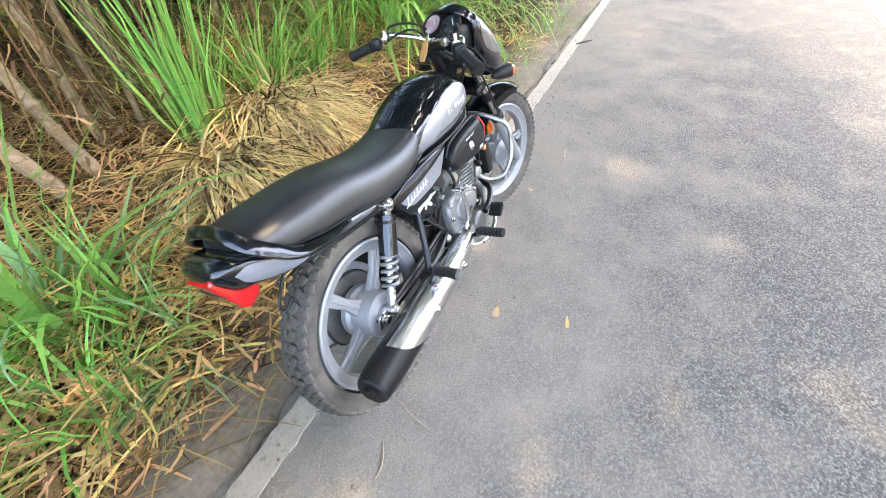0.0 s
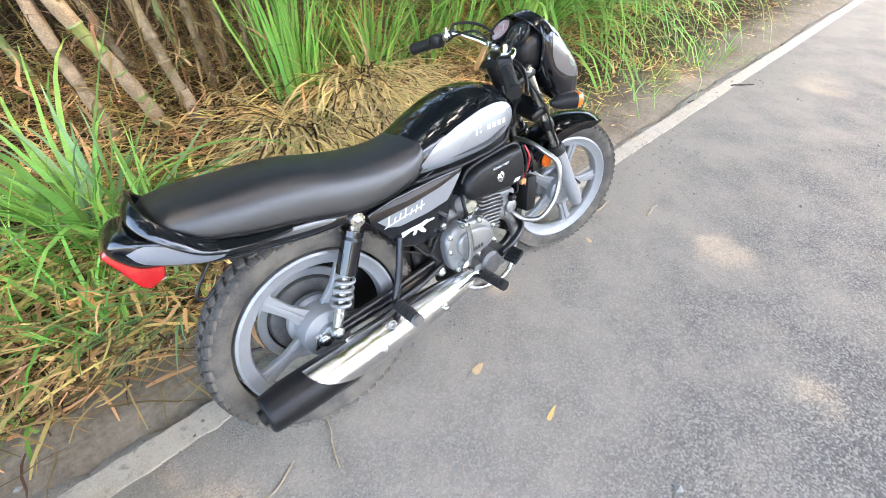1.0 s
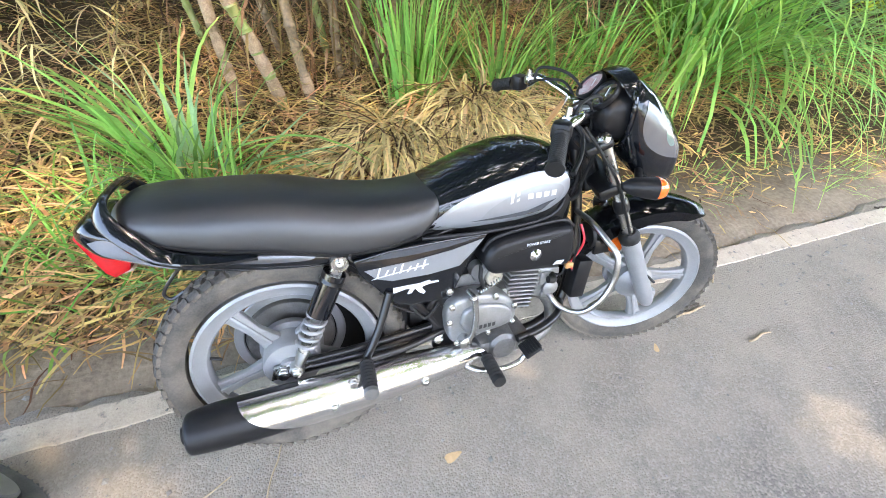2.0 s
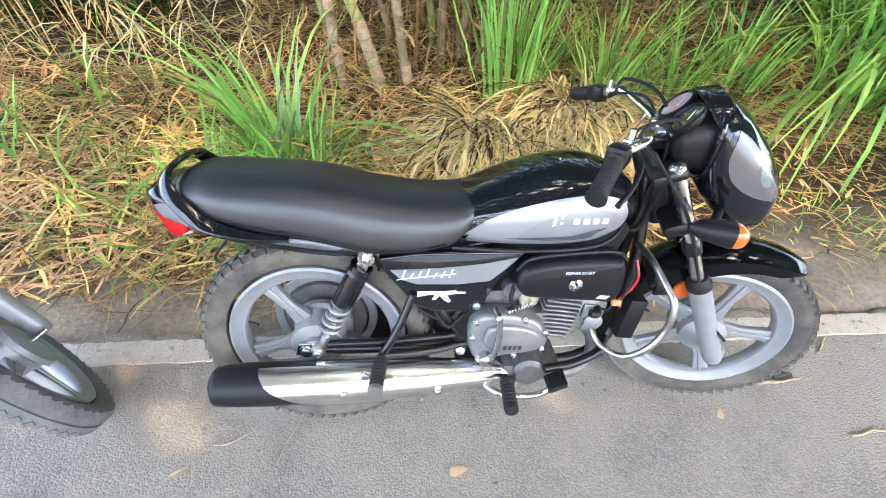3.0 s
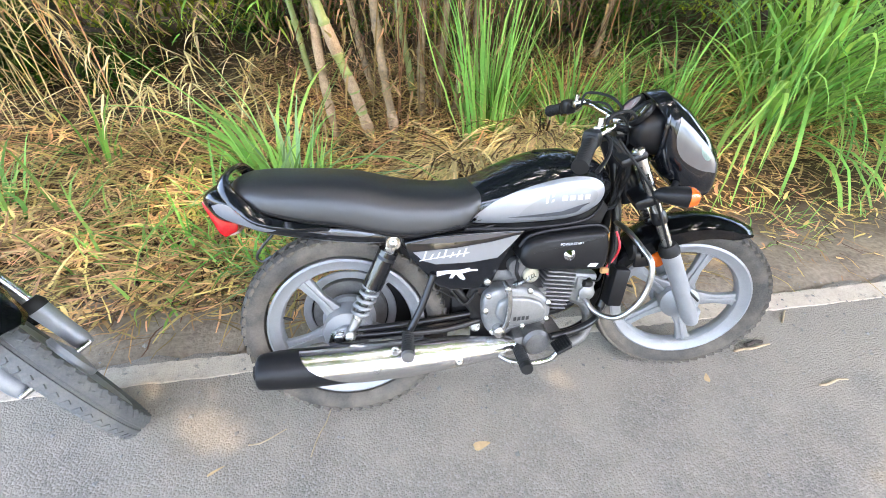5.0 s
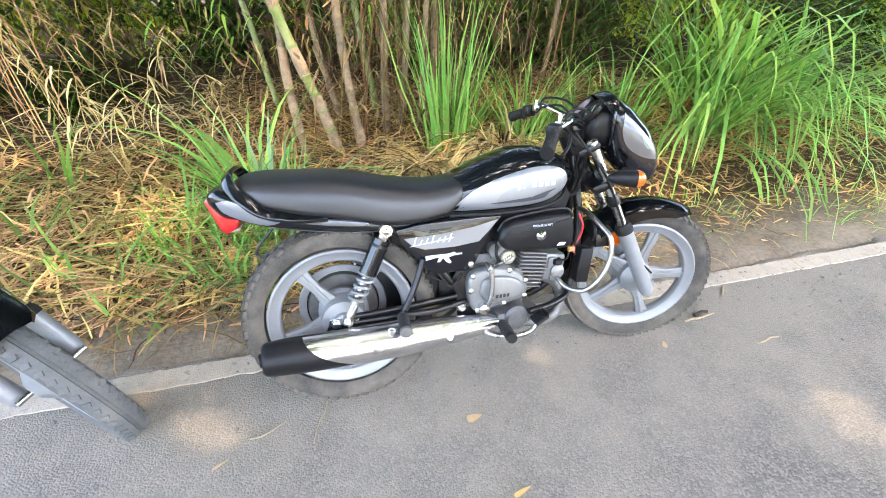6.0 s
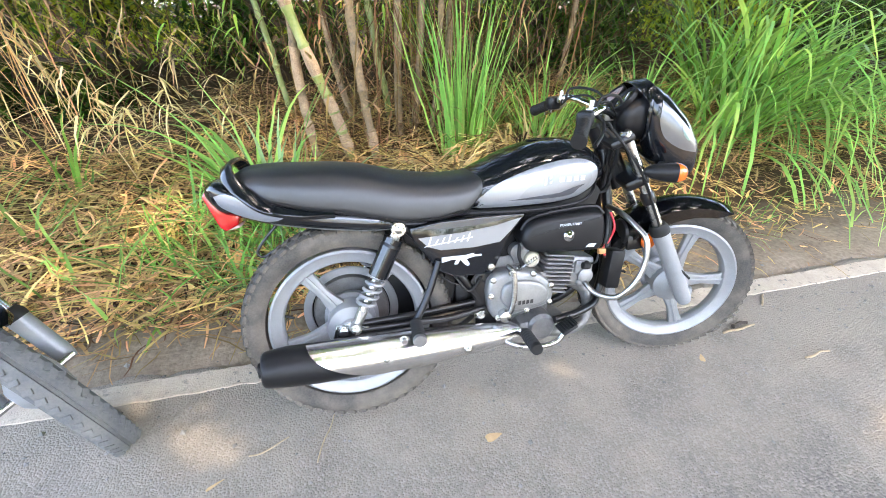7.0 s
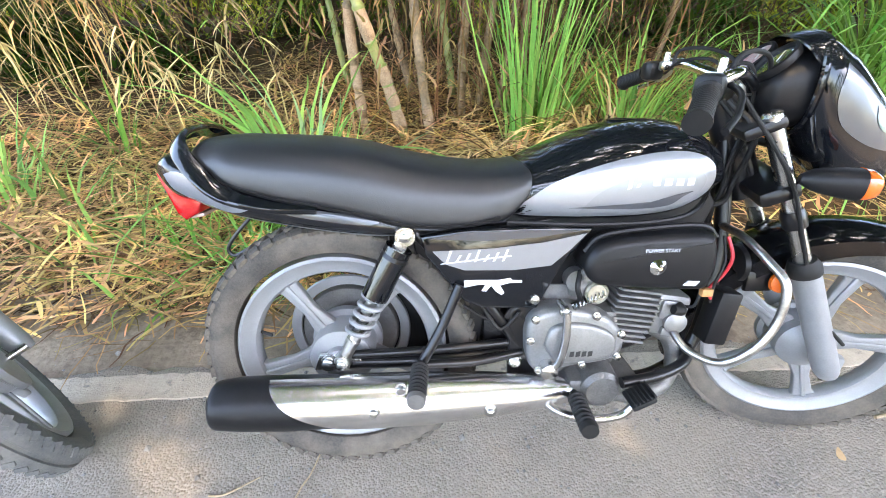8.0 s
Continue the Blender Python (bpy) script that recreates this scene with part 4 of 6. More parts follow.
    for s in (-1, 1):
        part("seat_trim", tube([(x, s * (seat.side(x, z) + 0.002), z) for x, z in ((-0.16, 0.728), (-0.06, 0.697), (0.05, 0.675), (0.14, 0.652), (0.20, 0.638), (0.30, 0.638), (0.37, 0.652))], 0.004, 6, 5), SATIN, st)

    # tail fairing and lamp
    tail = Hull([
        (-0.314, 0.03, 0.754, 0.736, 0.744, 2, 2),
        (-0.307, 0.056, 0.764, 0.728, 0.748, 2.4, 2.4),
        (-0.288, 0.078, 0.778, 0.698, 0.75, 2.8, 2.6),
        (-0.234, 0.1, 0.77, 0.672, 0.735, 3, 2.6),
        (-0.162, 0.114, 0.738, 0.65, 0.7, 3, 2.8),
        (-0.058, 0.122, 0.708, 0.63, 0.672, 3, 3),
        (0.060, 0.126, 0.686, 0.612, 0.65, 3, 3),
        (0.140, 0.124, 0.668, 0.604, 0.636, 3, 3),
        (0.190, 0.112, 0.645, 0.604, 0.625, 2.6, 2.6)])
    tl = part("tail_fairing", tail.bmesh(48, 56), GLOSS, bike, "gloss black tail fairing with grey bands")
    for s in (-1, 1):
        # grey panel, lightened so that its colour holds the sky's reflection
        part("grey_band", tail.skin([(-0.278, 0.742), (-0.245, 0.748), (-0.195, 0.724), (-0.11, 0.684), (-0.15, 0.668), (-0.215, 0.684), (-0.262, 0.712)], s, 0.0012, 3, 6), MIDGREY, tl, "silver grey band with sky reflection put into its colour")
        part("grey_band", tail.skin([(-0.15, 0.664), (-0.04, 0.643), (0.08, 0.625), (0.165, 0.618), (0.175, 0.612), (0.08, 0.613), (-0.04, 0.628), (-0.13, 0.648)], s, 0.0012, 4, 4), SILVER, tl, "silver band")
        part("grey_band", tail.skin([(-0.07, 0.686), (0.05, 0.668), (0.13, 0.655), (0.12, 0.642), (0.03, 0.652), (-0.05, 0.668)], s, 0.0012, 3, 4), GREYBAND, tl, "dark grey band")
    wedge = plate([(-0.332, 0.734), (-0.322, 0.746), (-0.300, 0.744), (-0.244, 0.676), (-0.252, 0.654), (-0.286, 0.637), (-0.302, 0.650)], -0.062, 0.062, 0.006)
    for v in wedge.verts:
        v.co.y *= 1 - 0.25 * max(0, (-0.262 - v.co.x) / 0.07)
        v.co += Vector((0.012, 0, 0.004))
    lamp = part("tail_lamp", wedge, REDLENS, bike, "red plastic tail lamp")
    part("seam", tube([(-0.305, -0.050, 0.700), (-0.308, 0, 0.700), (-0.305, 0.050, 0.700)], 0.0022, 6, 4), DARKMARK, lamp)
    part("clear_strip", block((0.030, 0.085, 0.008), (-0.256, 0, 0.647), 0.003, (0, -10, 0)), CLEARLENS, lamp, "pale lower lens")
    # grab rail: a broad flat loop round the seat's end
    rail = [(0.02, -0.137, 0.676), (-0.07, -0.140, 0.686), (-0.148, -0.136, 0.710), (-0.196, -0.124, 0.750), (-0.228, -0.104, 0.786), (-0.238, -0.070, 0.810), (-0.236, 0.0, 0.818),
            (-0.238, 0.070, 0.810), (-0.228, 0.104, 0.786), (-0.196, 0.124, 0.750), (-0.148, 0.136, 0.710), (-0.07, 0.140, 0.686), (0.02, 0.137, 0.676)]
    faces = [(0, -0.55, 0.83), (0, -0.55, 0.83), (0, -0.6, 0.8), (-0.2, -0.65, 0.73), (-0.45, -0.5, 0.74), (-0.6, -0.2, 0.77), (-0.6, 0, 0.8)]
    faces += [(x, -y, z) for x, y, z in faces[-2::-1]]
    part("grab_rail", strap(rail, [0.010, 0.026, 0.034, 0.037, 0.036, 0.034, 0.032, 0.034, 0.036, 0.037, 0.034, 0.026, 0.010], faces, 0.013, 7), GLOSS, bike, "broad flat black grab rail round the seat")
    # rear mudguard inside the tail
    guard = bmesh.new()
    prev = None
    for i in range(25):
        a = radians(48 + 60 * i / 24)
        ring = [guard.verts.new((0.034 + r * math.cos(a), y, 0.302 + r * math.sin(a))) for y, r in ((-0.06, 0.322), (-0.05, 0.336), (0, 0.342), (0.05, 0.336), (0.06, 0.322), (0.05, 0.332), (0, 0.338), (-0.05, 0.332))]
        if prev:
            for k in range(8):
                guard.faces.new((prev[k], prev[(k + 1) % 8], ring[(k + 1) % 8], ring[k]))
        prev = ring
    part("rear_mudguard", guard, SATIN, bike, "black inner rear mudguard")

    part("plate_stay", tube([(-0.130, -0.03, 0.660), (-0.190, -0.03, 0.600), (-0.212, -0.03, 0.568), (-0.200, -0.03, 0.552), (-0.170, -0.03, 0.566)], 0.0042, 8, 5), FRAMEBLACK, bike)
    # side panel below the seat
    cover_shape = [(0.212, 0.615), (0.222, 0.575), (0.262, 0.520), (0.300, 0.470), (0.34, 0.452), (0.455, 0.448), (0.480, 0.500), (0.505, 0.552), (0.535, 0.590), (0.560, 0.625), (0.44, 0.630), (0.30, 0.628)]
    for s in (-1, 1):
        sp = part("side_cover", plate(cover_shape, min(s * 0.098, s * 0.122), max(s * 0.098, s * 0.122), 0.007, 0), GLOSS, bike, "gloss black side cover with silver flash")
        y = s * 0.1232
        part("silver_flash", plate([(0.236, 0.584), (0.262, 0.556), (0.300, 0.542), (0.40, 0.540), (0.478, 0.548), (0.515, 0.582), (0.545, 0.615), (0.46, 0.598), (0.36, 0.588)], min(y, y + s * 0.0015), max(y, y + s * 0.0015), 0), SILVER, sp, flat=True)
        part("pale_flash", plate([(0.226, 0.610), (0.34, 0.604), (0.44, 0.608), (0.548, 0.622), (0.44, 0.624), (0.30, 0.622)], min(y, y + s * 0.001), max(y, y + s * 0.001), 0), GREYBAND, sp, flat=True)
        if s < 0:
            # the model's mark as a slanting row of plain strokes, and a white cut-out sticker
            for i in range(7):
                x0 = 0.262 + 0.019 * i
                part("mark", plate([(x0, 0.560), (x0 + 0.005, 0.561), (x0 + 0.014, (0.586, 0.576, 0.580)[i % 3]), (x0 + 0.009, (0.585, 0.575, 0.579)[i % 3])], -0.1266, -0.1250, 0), WHITE, sp, flat=True)
            part("mark", plate([(0.250, 0.556), (0.395, 0.570), (0.395, 0.573), (0.256, 0.559)], -0.1264, -0.1250, 0), WHITE, sp, flat=True)
            part("sticker", plate([(0.300, 0.519), (0.300, 0.503), (0.330, 0.509), (0.344, 0.508), (0.336, 0.494), (0.346, 0.493), (0.356, 0.506), (0.366, 0.492), (0.378, 0.484), (0.384, 0.489), (0.374, 0.506), (0.395, 0.511), (0.420, 0.511), (0.420, 0.516),
                                   (0.400, 0.517), (0.396, 0.522), (0.370, 0.518), (0.335, 0.519)], -0.1240, -0.1222, 0), WHITE, sp, "white cut-out sticker", flat=True)
        part("cover_bolt", bolt((0.450, s * 0.122, 0.470), 0.008, 0.008, "Y", s), STEEL, sp)

    part("inner_panel", plate([(0.18, 0.66), (0.20, 0.56), (0.34, 0.48), (0.50, 0.47), (0.78, 0.52), (0.83, 0.66), (0.80, 0.70), (0.40, 0.69)], -0.075, 0.075, 0.006), SATIN, bike)
    # air cleaner cover
    air = part("air_cleaner", plate([(0.540, 0.545), (0.560, 0.515), (0.60, 0.505), (0.76, 0.492), (0.800, 0.500), (0.810, 0.55), (0.800, 0.605), (0.775, 0.615), (0.66, 0.612), (0.575, 0.600), (0.548, 0.575)], -0.150, -0.02, 0.018, 3), SATIN, bike, "satin black air cleaner cover")
    part("air_cleaner_rim", tube([(0.545, -0.118, 0.575), (0.575, -0.122, 0.608), (0.66, -0.124, 0.622), (0.775, -0.124, 0.626), (0.812, -0.12, 0.60)], 0.006, 8, 5), SATIN, air)
    part("cover_screw", blend(turned([(0.017, -0.148), (0.017, -0.153), (0.013, -0.156), (0.006, -0.160), (0.004, -0.163)], (0.684, 0, 0.550), "Y", 24)), CHROME, air)
    part("badge", plate([(0.742, 0.508), (0.768, 0.506), (0.776, 0.516), (0.752, 0.518)], -0.1518, -0.150, 0), PALEGREY, air, flat=True)
    txt = bpy.data.curves.new("lettering", "FONT")
    txt.body, txt.size, txt.extrude, txt.align_x, txt.align_y = "POWER START", 0.0105, 0.0004, "CENTER", "CENTER"
    tmp = new("tmp", txt)
    me = bpy.data.meshes.new_from_object(tmp.evaluated_get(bpy.context.evaluated_depsgraph_get()))
    bpy.data.objects.remove(tmp)
    me.transform(pose(0.690, -0.1512, 0.584, 90, 0.5, 0))
    part("lettering", me, PALEGREY, air, "small pale lettering", flat=True)

    # engine
    eng = part("crankcase", blend(block((0.24, 0.19, 0.17), (0.535, -0.01, 0.345), 0.03), block((0.16, 0.16, 0.06), (0.55, -0.01, 0.255), 0.02), block((0.12, 0.17, 0.10), (0.52, 0, 0.44), 0.025)), DARKALLOY, bike, "dusty grey alloy crankcase")
    cover = [(0.430, 0.392), (0.436, 0.428), (0.462, 0.452), (0.500, 0.458), (0.552, 0.452), (0.600, 0.436), (0.632, 0.405), (0.645, 0.370), (0.636, 0.338), (0.600, 0.322), (0.540, 0.314), (0.485, 0.302), (0.450, 0.308), (0.434, 0.345)]
    part("clutch_cover", plate(cover, -0.146, -0.085, 0.016, 3), ENGINE, eng, "silver grey clutch cover")
    part("raised_cover", plate([(0.468, 0.375), (0.482, 0.418), (0.530, 0.428), (0.590, 0.414), (0.622, 0.385), (0.618, 0.350), (0.58, 0.336), (0.50, 0.334)], -0.157, -0.130, 0.010, 4), ENGINE, eng)
    for i in range(4):
        x0 = 0.522 + 0.013 * i
        part("mark", plate([(x0, 0.350), (x0 + 0.009, 0.351), (x0 + 0.010, 0.363), (x0 + 0.001, 0.362)], -0.1582, -0.1565, 0), DARKMARK, eng, flat=True)
    for x, z in ((0.448, 0.435), (0.505, 0.452), (0.575, 0.440), (0.633, 0.395), (0.630, 0.340), (0.555, 0.322), (0.460, 0.312), (0.440, 0.385)):
        part("case_bolt", bolt((x, -0.144, z), 0.007, 0.010), STEEL, eng)
    part("oil_cap", turned([(0.024, -0.080), (0.026, -0.097), (0.022, -0.102), (0.020, -0.099), (0.006, -0.100), (0.004, -0.104)], (0.592, 0, 0.468), "Y", 28), BRASS, eng, "yellowed round timing cap")
    part("kick_lever", blend(tube([(0.482, -0.163, 0.325), (0.496, -0.174, 0.352), (0.504, -0.176, 0.41), (0.502, -0.174, 0.468)], 0.0085, 12, 5), turned([(0.018, -0.146), (0.018, -0.173), (0.012, -0.177)], (0.478, 0, 0.322), "Y", 20), tube([(0.502, -0.168, 0.468), (0.497, -0.138, 0.472)], 0.008, 10, 1)), STEEL, eng, "bright steel kick lever")
    # cylinder with fins, lying forward
    tip = Matrix.Translation((0.682, -0.01, 0.408)) @ Matrix.Rotation(radians(9), 4, "Y")
    cyl = part("cylinder", block((0.085, 0.13, 0.135), (0, 0, 0), 0.012), ENGINE, eng, "finned alloy cylinder", at=tip)
    for k in range(10):
        part("fin", block((0.104 - 0.004 * abs(k - 6), 0.182, 0.0062), (0, 0, -0.062 + 0.0138 * k), 0.002, (0, 0, 0), 1), ENGINE, eng, at=tip)
    part("cylinder_head", blend(block((0.080, 0.150, 0.105), (0.092, 0, 0.006), 0.014), block((0.05, 0.164, 0.05), (0.085, 0, 0.022), 0.010), block((0.045, 0.17, 0.022), (0.098, 0, -0.030), 0.006), turned([(0.024, -0.078), (0.026, -0.090), (0.016, -0.097)], (0.098, 0, -0.004), "Y", 24)), ENGINE, eng, "alloy cylinder head", at=tip)
    part("spark_plug_cap", blend(tube([(0.79, -0.075, 0.425), (0.775, -0.115, 0.43), (0.755, -0.118, 0.435)], 0.011, 10, 4)), RUBBER, eng)
    part("plug_lead", tube([(0.79, -0.085, 0.425), (0.815, -0.10, 0.44), (0.83, -0.07, 0.52), (0.80, -0.03, 0.62)], 0.0035, 8, 6), RUBBER, eng)
    part("carburettor", blend(block((0.06, 0.06, 0.07), (0.56, -0.06, 0.49), 0.012), turned([(0.024, -0.10), (0.026, -0.08), (0.026, -0.02)], (0.545, 0, 0.50), "Y", 20), tube([(0.55, -0.11, 0.51), (0.55, -0.125, 0.54), (0.57, -0.12, 0.56)], 0.006, 8, 4)), ENGINE, eng)
    part("breather_hose", tube([(0.545, -0.112, 0.53), (0.535, -0.13, 0.50), (0.545, -0.12, 0.46), (0.50, -0.11, 0.44)], 0.006, 8, 6), RUBBER, eng)
    part("kick_spring", tube([(0.525 + 0.0012 * i, -0.140 + 0.006 * math.sin(i), 0.458 + 0.006 * math.cos(i) + 0.0006 * i) for i in range(55)], 0.0014, 6, 1), STEEL, eng)
    part("sump_guard", blend(block((0.17, 0.13, 0.06), (0.61, -0.09, 0.258), 0.024), turned([(0.035, -0.165), (0.045, -0.155), (0.05, -0.10)], (0.60, 0, 0.262), "Y", 24)), DARKALLOY, eng)
    part("battery_box", block((0.16, 0.14, 0.14), (0.36, 0.0, 0.52), 0.012), SATIN, bike)
    part("wiring", tube([(0.34, -0.11, 0.45), (0.38, -0.12, 0.40), (0.42, -0.118, 0.44), (0.40, -0.10, 0.37), (0.45, -0.11, 0.33)], 0.004, 8, 6), RUBBER, bike)
    part("wiring", tube([(0.30, -0.10, 0.45), (0.36, -0.112, 0.42), (0.39, -0.10, 0.46), (0.44, -0.115, 0.41)], 0.0035, 8, 6), GREASE, bike)
    part("engine_mount", blend(plate([(0.385, 0.42), (0.44, 0.40), (0.455, 0.45), (0.41, 0.46)], -0.11, -0.10, 0.002), block((0.09, 0.10, 0.10), (0.39, -0.02, 0.36), 0.02)), GREASE, bike)
    part("inner_fender", plate([(0.29, 0.30), (0.335, 0.30), (0.36, 0.45), (0.33, 0.47), (0.305, 0.40)], -0.06, 0.06, 0.006), SATIN, bike)

    # exhaust
    ax = [(-0.186, -0.193, 0.286), (-0.13, -0.188, 0.282), (0.05, -0.172, 0.269), (0.20, -0.160, 0.262), (0.36, -0.147, 0.256), (0.48, -0.138, 0.250), (0.56, -0.128, 0.242)]
    ex = part("exhaust_pipe", tube([(0.740, -0.05, 0.36), (0.790, -0.062, 0.33), (0.805, -0.075, 0.27), (0.775, -0.09, 0.215), (0.70, -0.105, 0.205), (0.62, -0.118, 0.228), (0.54, -0.130, 0.244)], [0.018, 0.018, 0.018, 0.018, 0.018, 0.019, 0.021], 16, 6), DARKALLOY, bike, "dull exhaust header pipe")
    part("silencer", tube(ax[1:], [0.0525, 0.055, 0.054, 0.046, 0.034, 0.024], 28, 6), SHIELD, ex, "chrome silencer body")
    part("end_can", tube([(-0.217, -0.196, 0.287), (-0.206, -0.195, 0.2865), (-0.155, -0.190, 0.284), (-0.07, -0.183, 0.277), (0.05, -0.172, 0.269)], [0.042, 0.049, 0.0545, 0.0562, 0.0545], 28, 5), SATIN, ex, "matt black silencer end")
    part("end_lip", tube([(-0.227, -0.197, 0.2875), (-0.210, -0.195, 0.287)], [0.020, 0.022], 18, 1), GREASE, ex)
    shield = bmesh.new()
    prev = None
    for j in range(25):
        s = j / 24
        x0 = -0.100 + 0.02 * s + 0.17 * s ** 2.6
        ring = []
        for i in range(29):
            x = x0 + (0.50 - x0) * i / 28
            a = radians(92 + s * (float(np.interp(x, [0.2, 0.5], [226, 205])) - 92))
            cy, cz = (float(np.interp(x, [p[0] for p in ax], [p[k] for p in ax])) for k in (1, 2))
            r = float(np.interp(x, [-0.14, 0.05, 0.20, 0.36, 0.48, 0.56], [0.0575, 0.0592, 0.058, 0.051, 0.039, 0.03]))
            ring.append(shield.verts.new((x, cy + math.cos(a) * r, cz + math.sin(a) * r)))
        if prev:
            for k in range(28):
                shield.faces.new((prev[k], ring[k], ring[k + 1], prev[k + 1]))
        prev = ring
    bmesh.ops.recalc_face_normals(shield, faces=shield.faces[:])
    bmesh.ops.solidify(shield, geom=shield.faces[:], thickness=0.002)
    part("heat_shield", shield, SHIELD, ex, "scratched chrome heat shield")
    for x, z, y in ((0.110, 0.278, -0.219), (0.350, 0.252, -0.197)):
        part("shield_bolt", turned([(0.0135, 0), (0.0135, -0.004), (0.009, -0.006), (0.008, -0.012), (0.005, -0.014)], (x, y, z), "Y", 18), STEEL, ex)
    part("hanger_bolt", bolt((0.165, -0.190, 0.312), 0.010, 0.016), STEEL, ex)
    # pegs, pedal, stands
    foot_peg(bike, (0.206, -0.166, 0.352), (0.200, -0.280, 0.352), "rear_foot_peg", DARKALLOY)
    foot_peg(bike, (0.206, 0.166, 0.305), (0.200, 0.262, 0.313), "rear_foot_peg")
    foot_peg(bike, (0.535, -0.17, 0.268), (0.530, -0.278, 0.268), "front_foot_peg")
    foot_peg(bike, (0.535, 0.17, 0.262), (0.530, 0.272, 0.262), "front_foot_peg")
    part("peg_bar", tube([(0.535, -0.18, 0.262), (0.56, -0.13, 0.225), (0.56, 0.13, 0.225), (0.535, 0.18, 0.262)], 0.012, 12, 4), FRAMEBLACK, bike)
    ped = part("brake_pedal", tube([(0.46, -0.14, 0.245), (0.50, -0.19, 0.235), (0.57, -0.20, 0.222), (0.63, -0.20, 0.230), (0.660, -0.20, 0.262)], 0.0085, 12, 6), STEEL, bike, "bright brake pedal lever")
    part("pedal_pad", block((0.052, 0.055, 0.012), (0.660, -0.205, 0.280), 0.004, (0, -28, 0)), RUBBER, ped, "ridged black pedal pad")
    for i in range(6):
        part("rib", block((0.004, 0.05, 0.006), (0.643 + 0.0075 * i, -0.205, 0.279 + 0.0040 * i), 0.001, (0, -28, 0), 1), RUBBER, ped)
    part("side_stand", tube([(0.50, 0.10, 0.24), (0.44, 0.20, 0.12), (0.42, 0.285, 0.058)], 0.011, 10, 4), FRAMEBLACK, bike)
    part("centre_stand", tube([(0.42, -0.09, 0.25), (0.24, -0.11, 0.205), (0.10, -0.12, 0.20)], 0.011, 10, 4), FRAMEBLACK, bike)
    part("centre_stand", tube([(0.42, 0.09, 0.25), (0.24, 0.11, 0.205), (0.10, 0.12, 0.20)], 0.011, 10, 4), FRAMEBLACK, bike)

    # leg guard
    loop = [(0.880, -0.03, 0.600), (0.885, -0.10, 0.592), (0.895, -0.165, 0.562), (0.908, -0.205, 0.525), (0.905, -0.210, 0.450), (0.875, -0.205, 0.385), (0.835, -0.18, 0.340), (0.790, -0.14, 0.345), (0.775, -0.10, 0.37), (0.79, -0.06, 0.37)]
    for s in (1, -1):
        part("leg_guard", tube([(x, s * y, z) for x, y, z in loop], 0.0084, 14, 7), WORNSTEEL, bike, "chrome tube leg guard with dark lower bar")
    part("guard_bar", tube([(0.845, -0.06, 0.305), (0.80, -0.12, 0.300), (0.72, -0.155, 0.292), (0.64, -0.165, 0.285)], 0.0125, 12, 5), FRAMEBLACK, bike)
    part("regulator", block((0.05, 0.05, 0.13), (0.880, -0.085, 0.40), 0.006, (0, 8, 0)), SATIN, bike)
    part("horn", turned([(0.02, 0), (0.042, 0.01), (0.045, 0.02), (0.02, 0.035)], (0.93, -0.02, 0.50), "X", 28), SATIN, bike)
    part("wire", tube([(0.838, -0.12, 0.600), (0.845, -0.135, 0.560), (0.838, -0.13, 0.520), (0.815, -0.13, 0.490), (0.822, -0.13, 0.465)], 0.0035, 8, 6), REDWIRE, bike, "loose red wire")
    part("wire", tube([(0.833, -0.115, 0.60), (0.835, -0.13, 0.55), (0.82, -0.135, 0.50), (0.826, -0.125, 0.455)], 0.003, 8, 6), RUBBER, bike)
    part("connector", block((0.024, 0.014, 0.018), (0.808, -0.132, 0.482), 0.003), CORK, bike)

    # front end, built straight and turned on the steering axis
    fork = lambda y, d: Vector((1.180 - math.sin(radians(RAKE)) * d, y, 0.271 + math.cos(radians(RAKE)) * d))
    for s in (-1, 1):
        y = s * 0.104
        leg = part("fork_slider", blend(tube([fork(y, -0.01), fork(y, 0.02), fork(y, 0.15), fork(y, 0.270), fork(y, 0.287)], [0.020, 0.0265, 0.0265, 0.0275, 0.0285], 20, 4), block((0.05, 0.03, 0.05), (1.174, y, 0.297), 0.010)), ALLOY, bike, "pale grey fork slider", at=STEER)
        part("dust_seal", tube([fork(y, 0.282), fork(y, 0.299), fork(y, 0.317)], [0.030, 0.031, 0.024], 20, 2), RUBBER, leg, at=STEER)
        part("fork_tube", tube([fork(y, 0.30), fork(y, 0.635)], 0.0165, 18, 1), STEEL, leg, "worn steel fork tube", at=STEER)
        part("fork_shroud", tube([fork(y, 0.40), fork(y, 0.425), fork(y, 0.44)], [0.0215, 0.0225, 0.0185], 18, 2), FRAMEBLACK, leg, at=STEER)
        part("fork_cap", tube([fork(y, 0.629), fork(y, 0.642), fork(y, 0.648)], [0.020, 0.019, 0.012], 18, 2), STEEL, leg, at=STEER)
    part("lower_yoke", blend(block((0.075, 0.25, 0.035), fork(0, 0.475) + Vector((-0.02, 0, 0)), 0.012, (0, -RAKE, 0))), FRAMEBLACK, bike, at=STEER)
    part("upper_yoke", blend(block((0.075, 0.25, 0.026), fork(0, 0.616) + Vector((-0.02, 0, 0)), 0.010, (0, -RAKE, 0)), block((0.05, 0.08, 0.035), (0.875, 0, 0.872), 0.010)), FRAMEBLACK, bike, at=STEER)
    part("steering_stem", tube([fork(0, 0.46) + Vector((-0.035, 0, 0)), fork(0, 0.66) + Vector((-0.035, 0, 0))], 0.026, 16, 1), FRAMEBLACK, bike, at=STEER)
    # front mudguard
    guard = bmesh.new()
    prev = None
